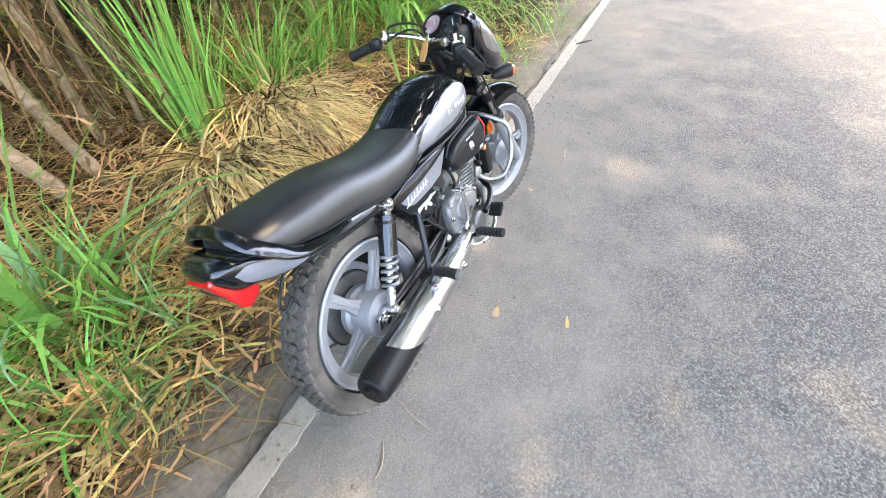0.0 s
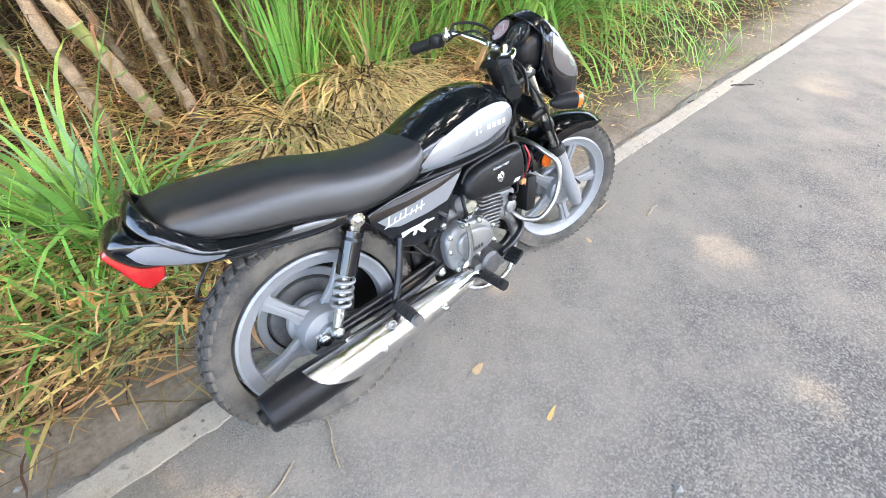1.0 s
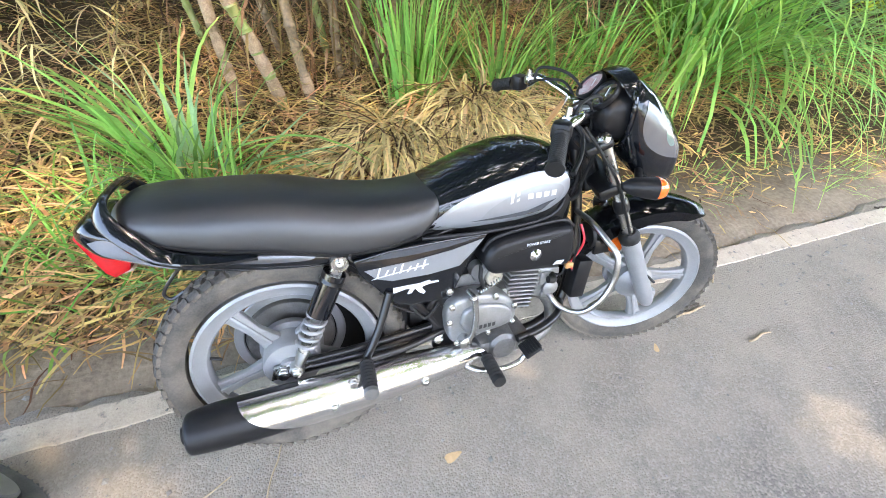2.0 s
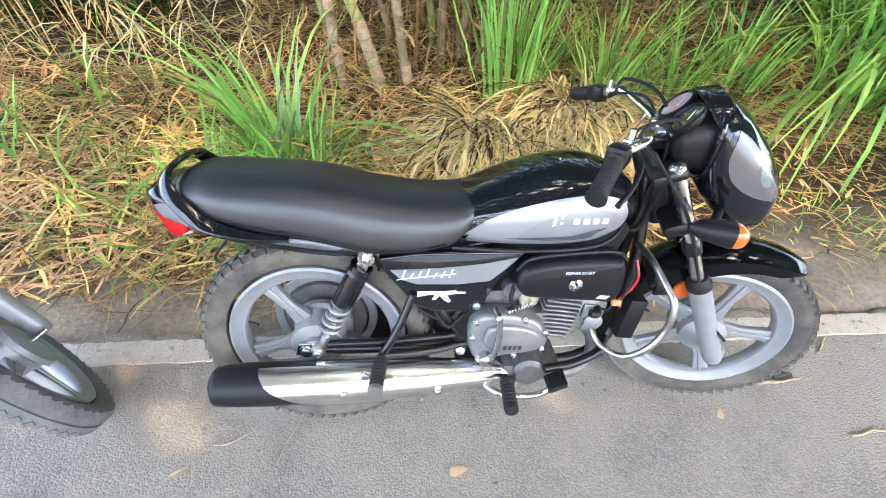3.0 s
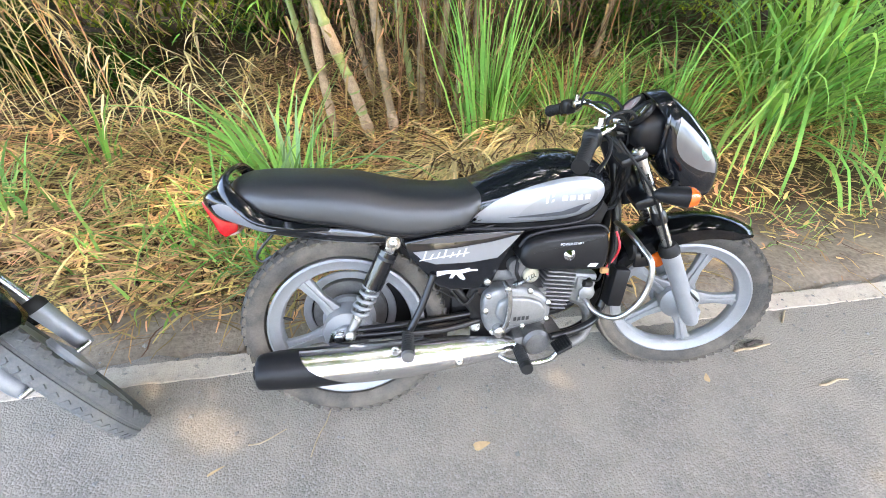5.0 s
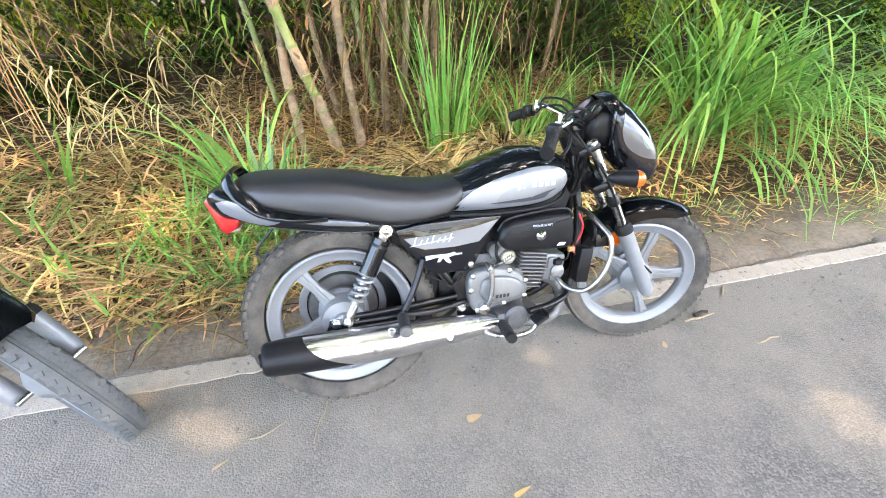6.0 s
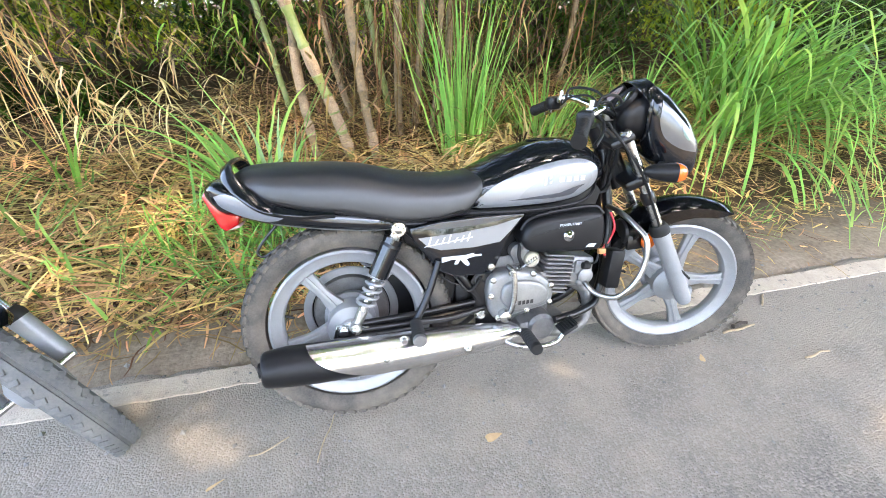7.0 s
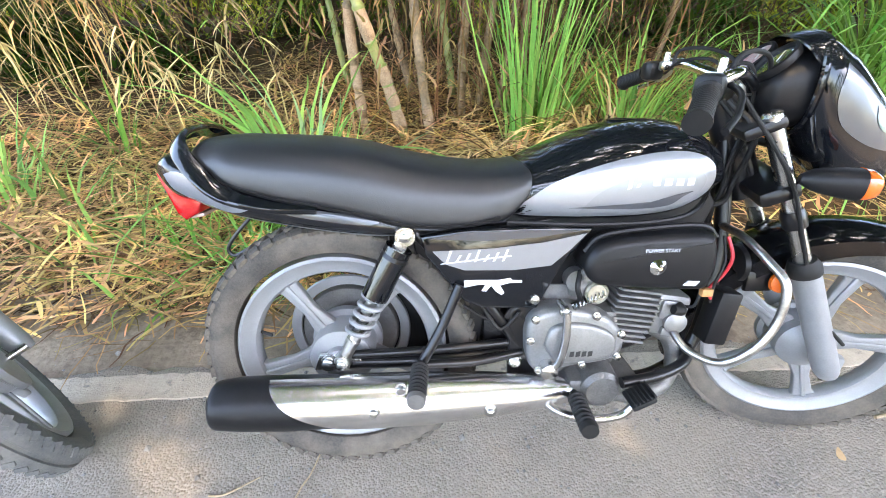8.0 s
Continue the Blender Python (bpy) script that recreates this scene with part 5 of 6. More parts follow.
    for i in range(37):
        f = i / 36
        a = radians(61 + 135 * f)
        hw = float(np.interp(f, [0, 0.06, 0.3, 0.75, 1], [0.045, 0.062, 0.070, 0.066, 0.055]))
        dep = float(np.interp(f, [0, 0.08, 0.35, 0.55, 1], [0.012, 0.040, 0.062, 0.055, 0.035]))
        R = 0.316
        sec = [(-hw, R - dep), (-hw * 0.97, R - dep * 0.35), (-hw * 0.75, R - 0.004), (-hw * 0.35, R + 0.006), (0, R + 0.008), (hw * 0.35, R + 0.006), (hw * 0.75, R - 0.004), (hw * 0.97, R - dep * 0.35), (hw, R - dep)]
        ring = [guard.verts.new((AXLE_F[0] + r * math.cos(a), y, AXLE_F[2] + r * math.sin(a))) for y, r in sec]
        if prev:
            for k in range(8):
                guard.faces.new((prev[k], prev[k + 1], ring[k + 1], ring[k]))
        prev = ring
    bmesh.ops.solidify(guard, geom=guard.faces[:], thickness=0.003)
    part("front_mudguard", guard, GLOSS, bike, "gloss black front mudguard", at=STEER)
    part("reflector", blend(turned([(0.016, -0.060), (0.026, -0.064), (0.025, -0.072), (0.012, -0.076)], (1.024, 0, 0.470), "Y", 28)), ORANGE, bike, "round orange side reflector")
    part("reflector_bracket", block((0.08, 0.014, 0.05), (0.994, -0.05, 0.467), 0.004), FRAMEBLACK, bike)

    # headlamp fairing
    cowl = Hull([
        (0.962, 0.104, 0.972, 0.800, 0.900, 2.8, 3.0),
        (0.972, 0.113, 0.976, 0.782, 0.893, 2.7, 3.0),
        (1.01, 0.117, 0.962, 0.735, 0.858, 2.6, 3.2),
        (1.06, 0.112, 0.918, 0.700, 0.818, 2.6, 3.6),
        (1.10, 0.102, 0.872, 0.692, 0.784, 2.8, 3.6),
        (1.128, 0.087, 0.822, 0.700, 0.762, 3.0, 3.4),
        (1.142, 0.065, 0.792, 0.715, 0.752, 3.0, 3.0)])
    cw = part("headlamp_fairing", cowl.bmesh(40, 56), GLOSS, bike, "gloss black headlamp fairing with a silver band and painted highlight", at=STEER)
    for s in (-1, 1):
        # silver paint, its outline widened to take in the shell's bright highlight
        part("silver_sheen_band", cowl.skin([(0.990, 0.936), (1.022, 0.910), (1.067, 0.868), (1.107, 0.824), (1.134, 0.784), (1.104, 0.785), (1.055, 0.800), (1.008, 0.832), (0.986, 0.880)], s, 0.0015, 4, 8), CRESCENT, cw, at=STEER)
        part("smoked_window", cowl.skin([(1.056, 0.868), (1.072, 0.852), (1.092, 0.826), (1.082, 0.820), (1.064, 0.838)], s, 0.0028, 4, 5), SMOKE, cw, at=STEER)
    rim = []
    for k in range(25):
        a = 2 * math.pi * k / 24
        c, q = math.cos(a), math.sin(a)
        rim.append((0.960, math.copysign(abs(c) ** 0.74, c) * 0.106, 0.900 + math.copysign(abs(q) ** 0.74, q) * (0.074 if q > 0 else 0.100)))
    part("lip", tube(rim, 0.006, 8, 2), GLOSS, cw, at=STEER)
    part("visor", strap([(0.966, -0.098, 0.938), (0.952, -0.070, 0.970), (0.944, 0, 0.984), (0.952, 0.070, 0.970), (0.966, 0.098, 0.938)], [0.030, 0.046, 0.052, 0.046, 0.030],
                        [(-0.1, -0.8, 0.6), (-0.2, -0.4, 0.9), (-0.2, 0, 1), (-0.2, 0.4, 0.9), (-0.1, 0.8, 0.6)], 0.005, 6), GLOSS, cw, at=STEER)
    part("headlamp", turned([(0.075, 0), (0.075, 0.01), (0.05, 0.022), (0.02, 0.027)], (0, 0, 0), "Y", 32), GLASS, cw, at=STEER @ pose(1.126, 0, 0.757, 0, 0, -90))
    # instruments
    inst = part("instrument_panel", Hull([(0.884, 0.074, 0.900, 0.866, 0.885, 3, 3), (0.896, 0.088, 0.922, 0.846, 0.888, 3, 3), (0.925, 0.092, 0.944, 0.824, 0.89, 3, 3), (0.960, 0.092, 0.956, 0.812, 0.888, 3, 3)]).bmesh(16, 40), SATIN, bike, "black instrument housing with two dials", at=STEER)
    for s in (-1, 1):
        face = STEER @ pose(0.910, s * 0.046, 0.929, 0, -46, 0) @ pose(0, 0, 0, 90, 0, 0)
        part("dial_rim", turned([(0.041, 0), (0.043, 0.006), (0.043, 0.014), (0.038, 0.016), (0.036, 0.010)], (0, 0, 0), "Y", 36), SATIN, inst, at=face)
        part("dial", turned([(0.036, 0.004), (0.036, 0.0105), (0.002, 0.011)], (0, 0, 0), "Y", 36), DIAL if s > 0 else GLASS, inst, "pale and red dial" if s > 0 else "dark dial", at=face)
        part("needle", block((0.028, 0.0012, 0.003), (0.010, 0.0125, 0.006), 0.0005, (0, 35, 0), 1), WHITE, inst, at=face)
    part("switch_block", block((0.03, 0.09, 0.02), (0.894, 0, 0.898), 0.006, (0, -40, 0)), SATIN, inst, at=STEER)
    key = part("key_fob", plate([(-0.013, -0.035), (0.013, -0.035), (0.017, 0.0), (0.010, 0.035), (-0.010, 0.035), (-0.017, 0.0)], -0.003, 0.003, 0.002, 4), CORK, bike, "tan leather key fob", at=STEER @ pose(0.805, 0.015, 0.872, 30, 0, 80))
    part("key", block((0.004, 0.012, 0.035), (0.825, 0.008, 0.905), 0.001, (0, 20, 0)), STEEL, key, at=STEER)
    # handlebar, straight-built: rises from the clamp and sweeps back
    bar = [(0.706, 0.318, 0.870), (0.742, 0.225, 0.900), (0.792, 0.185, 0.925), (0.845, 0.105, 0.908), (0.872, 0.05, 0.890), (0.872, -0.05, 0.890), (0.845, -0.105, 0.908), (0.792, -0.185, 0.925), (0.742, -0.225, 0.900), (0.706, -0.318, 0.870)]
    hb = part("handlebar", tube(bar, 0.0112, 14, 6), CHROME, bike, "chrome handlebar", at=STEER)
    for s in (-1, 1):
        a, b = Vector((0.741, s * 0.228, 0.899)), Vector((0.704, s * 0.325, 0.868))
        d = (b - a).normalized()
        m = 46
        g = part("grip", tube([a + (b - a) * (i / m) for i in range(m + 1)], [0.0215 if i < 2 else 0.0205 if i > m - 4 else (0.0186 if i % 3 else 0.0168) for i in range(m + 1)], 18, 1), RUBBER, hb, "black rubber grip", at=STEER)
        part("switch_housing", block((0.045, 0.042, 0.045), a - d * 0.022, 0.012, (0, 0, s * 30)), SATIN, hb, at=STEER)
        part("lever_perch", block((0.03, 0.024, 0.022), a - d * 0.055 + Vector((0.012, 0, 0.004)), 0.006, (0, 0, s * 30)), STEEL, hb, at=STEER)
        part("lever", tube([a - d * 0.05 + Vector((0.02, 0, 0)), a - d * 0.01 + Vector((0.048, 0, -0.004)), a + d * 0.05 + Vector((0.052, 0, -0.010)), b + d * -0.005 + Vector((0.040, 0, -0.014))], [0.006, 0.0055, 0.005, 0.006], 10, 5), SATIN if s < 0 else STEEL, hb, at=STEER)
        part("mirror_boss", tube([a - d * 0.055 + Vector((0.010, 0, 0.01)), a - d * 0.056 + Vector((0.010, 0, 0.034))], [0.009, 0.007], 10, 1), STEEL, hb, at=STEER)
        part("control_cable", tube([a - d * 0.06 + Vector((0.02, 0, 0)), Vector((0.80, s * 0.17, 0.955)), Vector((0.87, s * 0.10, 0.945)), Vector((0.91, s * 0.03, 0.87)), Vector((0.90, s * 0.03, 0.76))], 0.0042, 8, 6), RUBBER, hb, at=STEER)
        part("control_cable", tube([a - d * 0.04 + Vector((0.02, 0, -0.01)), Vector((0.79, s * 0.13, 0.93)), Vector((0.85, s * 0.09, 0.93)), Vector((0.885, s * 0.05, 0.85)), Vector((0.87, s * 0.05, 0.72))], 0.0036, 8, 6), RUBBER, hb, at=STEER)
        # indicator on its stalk, its lens turned ahead and outwards
        aim = STEER @ Matrix.Translation((0.990, s * 0.200, 0.752)) @ Matrix.Rotation(s * radians(8), 4, "Z")
        ind = part("indicator", Hull([(-0.058, 0.008, 0.010, -0.006, 0, 2, 2), (-0.045, 0.017, 0.018, -0.014, 0, 2.2, 2.2), (-0.01, 0.025, 0.024, -0.024, 0, 2.4, 2.4), (0.026, 0.028, 0.025, -0.029, 0, 2.6, 2.6)]).bmesh(14, 24), SATIN, bike, "black indicator housing", at=aim)
        part("stalk", tube([(1.030, s * 0.08, 0.750), (0.975, s * 0.195, 0.752)], 0.010, 10, 1), SATIN, ind, at=STEER)
        part("orange_lens", Hull([(0.0265, 0.028, 0.026, -0.027, 0, 2.6, 2.6), (0.040, 0.025, 0.023, -0.025, 0, 2.6, 2.6), (0.052, 0.015, 0.012, -0.017, 0, 2.4, 2.4), (0.056, 0.006, 0.004, -0.008, 0, 2, 2)]).bmesh(12, 24), ORANGE, ind, "orange indicator lens", at=aim)
    for y in (-0.035, 0.035):
        part("clamp", block((0.04, 0.03, 0.03), (0.872, y, 0.890), 0.006), STEEL, hb, at=STEER)
    part("brake_cable", tube([(0.84, -0.12, 0.88), (0.95, -0.13, 0.74), (1.02, -0.125, 0.60), (1.09, -0.12, 0.45), (1.175, -0.118, 0.36)], 0.004, 8, 6), RUBBER, bike, at=STEER)
    for y, z in ((-0.03, 0.74), (0.02, 0.72), (-0.05, 0.70)):
        part("loom", tube([(0.83, y, 0.86), (0.86, y * 1.6 - 0.02, 0.80), (0.875, y, z), (0.845, y - 0.02, 0.66), (0.80, y, 0.65)], 0.006, 8, 5), RUBBER, bike)
    return bike


build_motorcycle()


# ---- the second motorcycle: only its front end stands in the place ----
def build_second():
    bike = thing("second_motorcycle", pose(-0.752, -0.098, 0.004, 0, 0, -39.3) @ pose(0, 0, 0, 12.5, 0, 0), "front end of another parked motorcycle with a black mudguard", "motorcycle", "parked motorcycles")
    c = (0, 0, 0.294)
    wheel("front_wheel", bike, c, 0.296, 0.040, 20, [(0.018, -0.060), (0.03, -0.058), (0.05, -0.045), (0.064, -0.036), (0.066, 0.03), (0.078, 0.036), (0.078, 0.05), (0.03, 0.058), (0.018, 0.06)], None, 64, -0.0035, True)
    leg = lambda y, d: Vector((-0.035 - math.sin(radians(RAKE)) * d, y, 0.278 + math.cos(radians(RAKE)) * d))
    for s in (-1, 1):
        y = s * 0.088
        l = part("fork_slider", tube([leg(y, -0.01), leg(y, 0.02), leg(y, 0.09), leg(y, 0.16)], [0.020, 0.0265, 0.0265, 0.0285], 20, 4), ALLOY, bike, "pale grey fork slider")
        part("dust_seal", tube([leg(y, 0.155), leg(y, 0.172), leg(y, 0.190)], [0.030, 0.031, 0.024], 20, 2), RUBBER, l)
        part("fork_tube", tube([leg(y, 0.18), leg(y, 0.66)], 0.0165, 18, 1), STEEL, l)
    part("axle", tube([(0, -0.10, 0.295), (0, 0.10, 0.295)], 0.009, 10, 1), STEEL, bike)
    guard = bmesh.new()
    prev = None
    for i in range(33):
        f = i / 32
        a = radians(57 + 133 * f)
        hw = float(np.interp(f, [0, 0.04, 0.3, 0.75, 1], [0.050, 0.072, 0.082, 0.075, 0.055]))
        dep = float(np.interp(f, [0, 0.06, 0.35, 0.55, 1], [0.020, 0.055, 0.085, 0.075, 0.035]))
        sec = [(-hw, 0.335 - dep), (-hw * 0.97, 0.335 - dep * 0.35), (-hw * 0.75, 0.331), (-hw * 0.35, 0.341), (0, 0.343), (hw * 0.35, 0.341), (hw * 0.75, 0.331), (hw * 0.97, 0.335 - dep * 0.35), (hw, 0.335 - dep)]
        ring = [guard.verts.new((r * math.cos(a), y, 0.30 + r * math.sin(a))) for y, r in sec]
        if prev:
            for k in range(8):
                guard.faces.new((prev[k], prev[k + 1], ring[k + 1], ring[k]))
        prev = ring
    bmesh.ops.solidify(guard, geom=guard.faces[:], thickness=0.003)
    part("front_mudguard", guard, GLOSS, bike, "gloss black front mudguard")
    part("yoke", block((0.07, 0.25, 0.035), leg(0, 0.56), 0.012, (0, -RAKE, 0)), FRAMEBLACK, bike)
    return bike


build_second()


# ---- small things on the road ----
def fallen_leaf(x, y, L, W, turn, mat, label):
    v, f = ribbons([(x, y, 0.010)], [radians(turn)], [L], [1.5], [0.25], [W], 6, 0.6)
    ob = part("fallen_leaf", ribbon_mesh("fallen_leaf", [(v, f)], mat), mat, flat=True)
    return tagged(ob, label, "leaf", "fallen leaves on the road")


TANLEAF = material("tan_leaf", (0.52, 0.34, 0.17), 0.6, var=0.3, scale=60)
YELLOWLEAF = material("yellow_leaf", (0.62, 0.38, 0.12), 0.5, var=0.25, scale=60)
TWIG = material("dry_twig", (0.42, 0.32, 0.20), 0.8, var=0.4, scale=60, bump=0.3)
DARKTWIG = material("dark_twig", (0.05, 0.035, 0.025), 0.8, var=0.4, scale=60, bump=0.3)
PEBBLE = material("grey_pebble", (0.21, 0.20, 0.185), 0.85, var=0.4, scale=40, bump=0.2, island=0.35)
fallen_leaf(0.405, -0.414, 0.055, 0.035, 10, TANLEAF, "small tan dead leaf on the asphalt")
fallen_leaf(0.460, -0.688, 0.062, 0.018, 15, YELLOWLEAF, "narrow yellow dead leaf on the asphalt")
fallen_leaf(1.30, -0.30, 0.04, 0.025, 60, TANLEAF, "small reddish dead leaf on the asphalt")
fallen_leaf(-0.40, -0.38, 0.05, 0.012, 30, TANLEAF, "small tan dead leaf on the asphalt")


def twig(x, y, L, turn, r, mat, label, seed):
    rng = random.Random(seed)
    d = Vector((math.cos(radians(turn)), math.sin(radians(turn)), 0))
    pts = [Vector((x, y, r)) + d * (L * k / 4) + Vector((rng.uniform(-0.005, 0.005), rng.uniform(-0.006, 0.006), rng.uniform(0, 0.004))) for k in range(5)]
    return tagged(part("twig", tube(pts, [r, r, r * 0.9, r * 0.7], 8, 4), mat), label, "twig", "twigs on the road")


twig(1.70, -0.378, 0.12, 8, 0.0045, TWIG, "pale dry twig on the asphalt", 1)
twig(1.50, -0.190, 0.17, 6, 0.005, TWIG, "pale dry stalk beside the front wheel", 2)
twig(1.57, -0.165, 0.07, 4, 0.009, DARKTWIG, "dark rotten stub beside the front wheel", 3)
twig(1.82, -0.07, 0.10, 40, 0.004, TWIG, "pale dry twig on the asphalt", 4)
twig(3.86, 0.02, 0.20, -35, 0.006, DARKTWIG, "dark twig lying over the painted line", 5)
twig(3.26, 0.11, 0.08, -10, 0.005, DARKTWIG, "dark twig lying over the painted line", 6)
twig(-0.10, -0.36, 0.16, 72, 0.0025, TWIG, "thin dry straw behind the rear wheel", 7)
twig(-0.30, -0.30, 0.12, 20, 0.0025, TWIG, "thin dry straw on the asphalt", 8)


def grit():
    rng = np.random.RandomState(8)
    vs, fs = [], []
    base = np.array([(1, 0, 0), (-1, 0, 0), (0, 1, 0), (0, -1, 0), (0, 0, 1), (0, 0, -1)], float)
    tri = [(0, 2, 4), (2, 1, 4), (1, 3, 4), (3, 0, 4), (2, 0, 5), (1, 2, 5), (3, 1, 5), (0, 3, 5)]
    n = 1900
    x = rng.uniform(-1.2, 5, n)
    y = np.where(rng.rand(n) < 0.55, -np.abs(rng.normal(0.0, 0.28, n)) + 0.15, rng.uniform(-1.8, 0.2, n))
    for i in range(n):
        r = rng.gamma(2.0, 0.0014) + 0.0012
        if i < 40:
            x[i], y[i], r = 2.0 + rng.rand() * 0.9, -0.28 + rng.rand() * 0.3, 0.005 + 0.004 * rng.rand()
        s = base * r * rng.uniform(0.6, 1.3, (6, 1)) * np.array([1, 1, 0.7])
        a = rng.uniform(0, 6.28)
        s = s @ np.array([[np.cos(a), -np.sin(a), 0], [np.sin(a), np.cos(a), 0], [0, 0, 1]])
        off = len(vs)
        vs += (s + (x[i], y[i], r * 0.35)).tolist()
        fs += [tuple(k + off for k in t) for t in tri]
    me = bpy.data.meshes.new("road_grit")
    me.from_pydata(vs, [], fs)
    tagged(part("road_grit", me, PEBBLE, flat=True), "loose grey chippings along the road edge", "gravel", kind="stuff")


grit()

# ---- bamboo ----
CULM = material("bamboo_culm", (0.32, 0.205, 0.10), 0.6, second=(0.11, 0.078, 0.045), scale=7, bump=0.2, bump_scale=60)
GREENCULM = material("green_culm", (0.16, 0.22, 0.05), 0.4, second=(0.28, 0.27, 0.10), scale=8)
SHEATH = material("bamboo_sheath", (0.44, 0.30, 0.18), 0.7, second=(0.20, 0.125, 0.07), scale=16, bump=0.4, bump_scale=80)


def stalk(x, y, lean_x, lean_y, r, h, mat, seed, sheaths=0.0, label="jointed brown bamboo stalk"):
    rng = random.Random(seed)
    z0 = float(lift(x, y)) - 0.05
    ob = thing("bamboo_stalk", pose(x, y, z0), label, "bamboo", "bamboo stalks")
    z, i, segs, rings = 0.0, 0, [], []
    bend = lambda t: math.copysign(abs(math.sin(t * 4.1 + seed)) ** 0.6, math.sin(t * 4.1 + seed))
    axis = lambda t: Vector((lean_x * t + 0.03 * math.sin(t * 1.7 + seed) + 0.012 * bend(t), lean_y * t + 0.03 * math.cos(t * 1.3 + seed), t))
    pts, radii = [], []
    while z < h:
        step = rng.uniform(0.10, 0.16) if z < 0.5 else rng.uniform(0.18, 0.28)
        for f, k in ((0.0, 1.20), (0.05, 1.14), (0.10, 0.93), (0.5, 0.90), (0.92, 0.98)):
            pts.append(axis(z + step * f)), radii.append(r * k * (1 - 0.12 * z / h))
        if rng.random() < sheaths:
            rr = r * (1 - 0.12 * z / h)
            part("sheath", tube([axis(z + step * 0.05), axis(z + step * 0.4), axis(z + step * rng.uniform(0.75, 1.0))], [rr * 1.14, rr * 1.22, rr * 1.05], 14, 3), SHEATH, ob, "dry papery sheath")
        z += step
    part("culm", tube(pts, radii, 14, 1), mat, ob)
    return ob


for i, (x, y, lx, ly, r, h, mat, sh, lab) in enumerate((
    (0.11, 1.80, -0.26, 0.10, 0.034, 2.6, GREENCULM, 0.7, "green bamboo stalk with pale dry sheaths"),
    (0.27, 1.79, -0.03, 0.12, 0.030, 2.8, CULM, 0.25, "jointed brown bamboo stalk"),
    (-0.10, 1.86, -0.03, 0.10, 0.028, 2.4, CULM, 0.5, "stout bamboo stalk with torn sheaths"),
    (0.56, 2.05, 0.02, 0.15, 0.030, 3.0, CULM, 0.1, "jointed brown bamboo stalk"),
    (0.68, 2.10, 0.06, 0.12, 0.027, 3.0, CULM, 0.1, "jointed brown bamboo stalk"),
    (0.76, 2.02, 0.10, 0.12, 0.022, 2.9, CULM, 0.1, "thin brown bamboo stalk"),
    (0.90, 2.30, 0.12, 0.15, 0.026, 3.0, CULM, 0.1, "jointed brown bamboo stalk"),
    (0.45, 2.40, -0.05, 0.2, 0.028, 3.0, GREENCULM, 0.2, "green bamboo stalk behind dry shoots"),
    (1.05, 2.55, 0.05, 0.2, 0.024, 3.0, GREENCULM, 0.1, "green bamboo stalk behind dry shoots"),
    (0.22, 2.45, -0.2, 0.2, 0.028, 3.0, CULM, 0.1, "jointed brown bamboo stalk"),
    (-0.25, 2.6, -0.25, 0.2, 0.026, 3.0, GREENCULM, 0.2, "green bamboo stalk behind dry shoots"),
    (2.35, 3.0, 0.1, 0.1, 0.03, 3.2, CULM, 0.0, "dark thin bamboo stalk"),
)):
    stalk(x, y, lx, ly, r, h, mat, i + 1, sh, lab)


CANE = leafy("dry_cane", (0.16, 0.09, 0.038), 0.6, 0.1, 0.8)
HUSK = leafy("dry_husk", (0.42, 0.265, 0.125), 0.6, 0.25, 0.7)


def canes():
    """Thin dry side shoots between the stalks, and dead reeds."""
    rng = np.random.RandomState(21)
    n = 170
    x, y = rng.normal(0.85, 0.5, n), rng.uniform(1.9, 3.2, n)
    base = np.stack([x, y, lift(x, y)], -1)
    v1 = ribbons(base, rng.uniform(0, 6.28, n), rng.uniform(0.7, 2.4, n), rng.uniform(0.0, 0.35, n), rng.uniform(0, 0.5, n), rng.uniform(0.006, 0.014, n), 8, 0.3, 0.06, rng)
    m = 700
    x, y, z = rng.normal(0.8, 0.8, m), rng.uniform(2.0, 3.2, m), rng.uniform(0.2, 1.9, m)
    base = np.stack([x, y, lift(x, y) + z], -1)
    v2 = ribbons(base, rng.uniform(0, 6.28, m), rng.uniform(0.2, 0.9, m), rng.uniform(0.5, 2.2, m), rng.uniform(-0.6, 0.9, m), rng.uniform(0.004, 0.009, m), 6, 0.4, 0.2, rng)
    tagged(part("dry_shoots", ribbon_mesh("dry_shoots", [v1, v2], CANE), CANE, flat=True), "tangle of thin dry bamboo side shoots", "bamboo", kind="stuff")


canes()


def husks():
    """Dead leaves that hang among the stalks and lie over their feet."""
    rng = np.random.RandomState(23)
    n = 900
    x, y = rng.normal(0.45, 0.75, n), rng.uniform(1.6, 2.7, n)
    z = rng.beta(0.8, 1.7, n) * 1.9
    v = ribbons(np.stack([x, y, lift(x, y) + z], -1), rng.uniform(0, 6.28, n), rng.uniform(0.10, 0.30, n), rng.uniform(0.9, 2.6, n), rng.uniform(0.0, 1.0, n), rng.uniform(0.008, 0.024, n), 5, 0.7, 0.15, rng)
    tagged(part("dry_husks", ribbon_mesh("dry_husks", [v], HUSK), HUSK, flat=True), "dead brown bamboo leaves hanging among the stalks", "bamboo", kind="stuff")


husks()


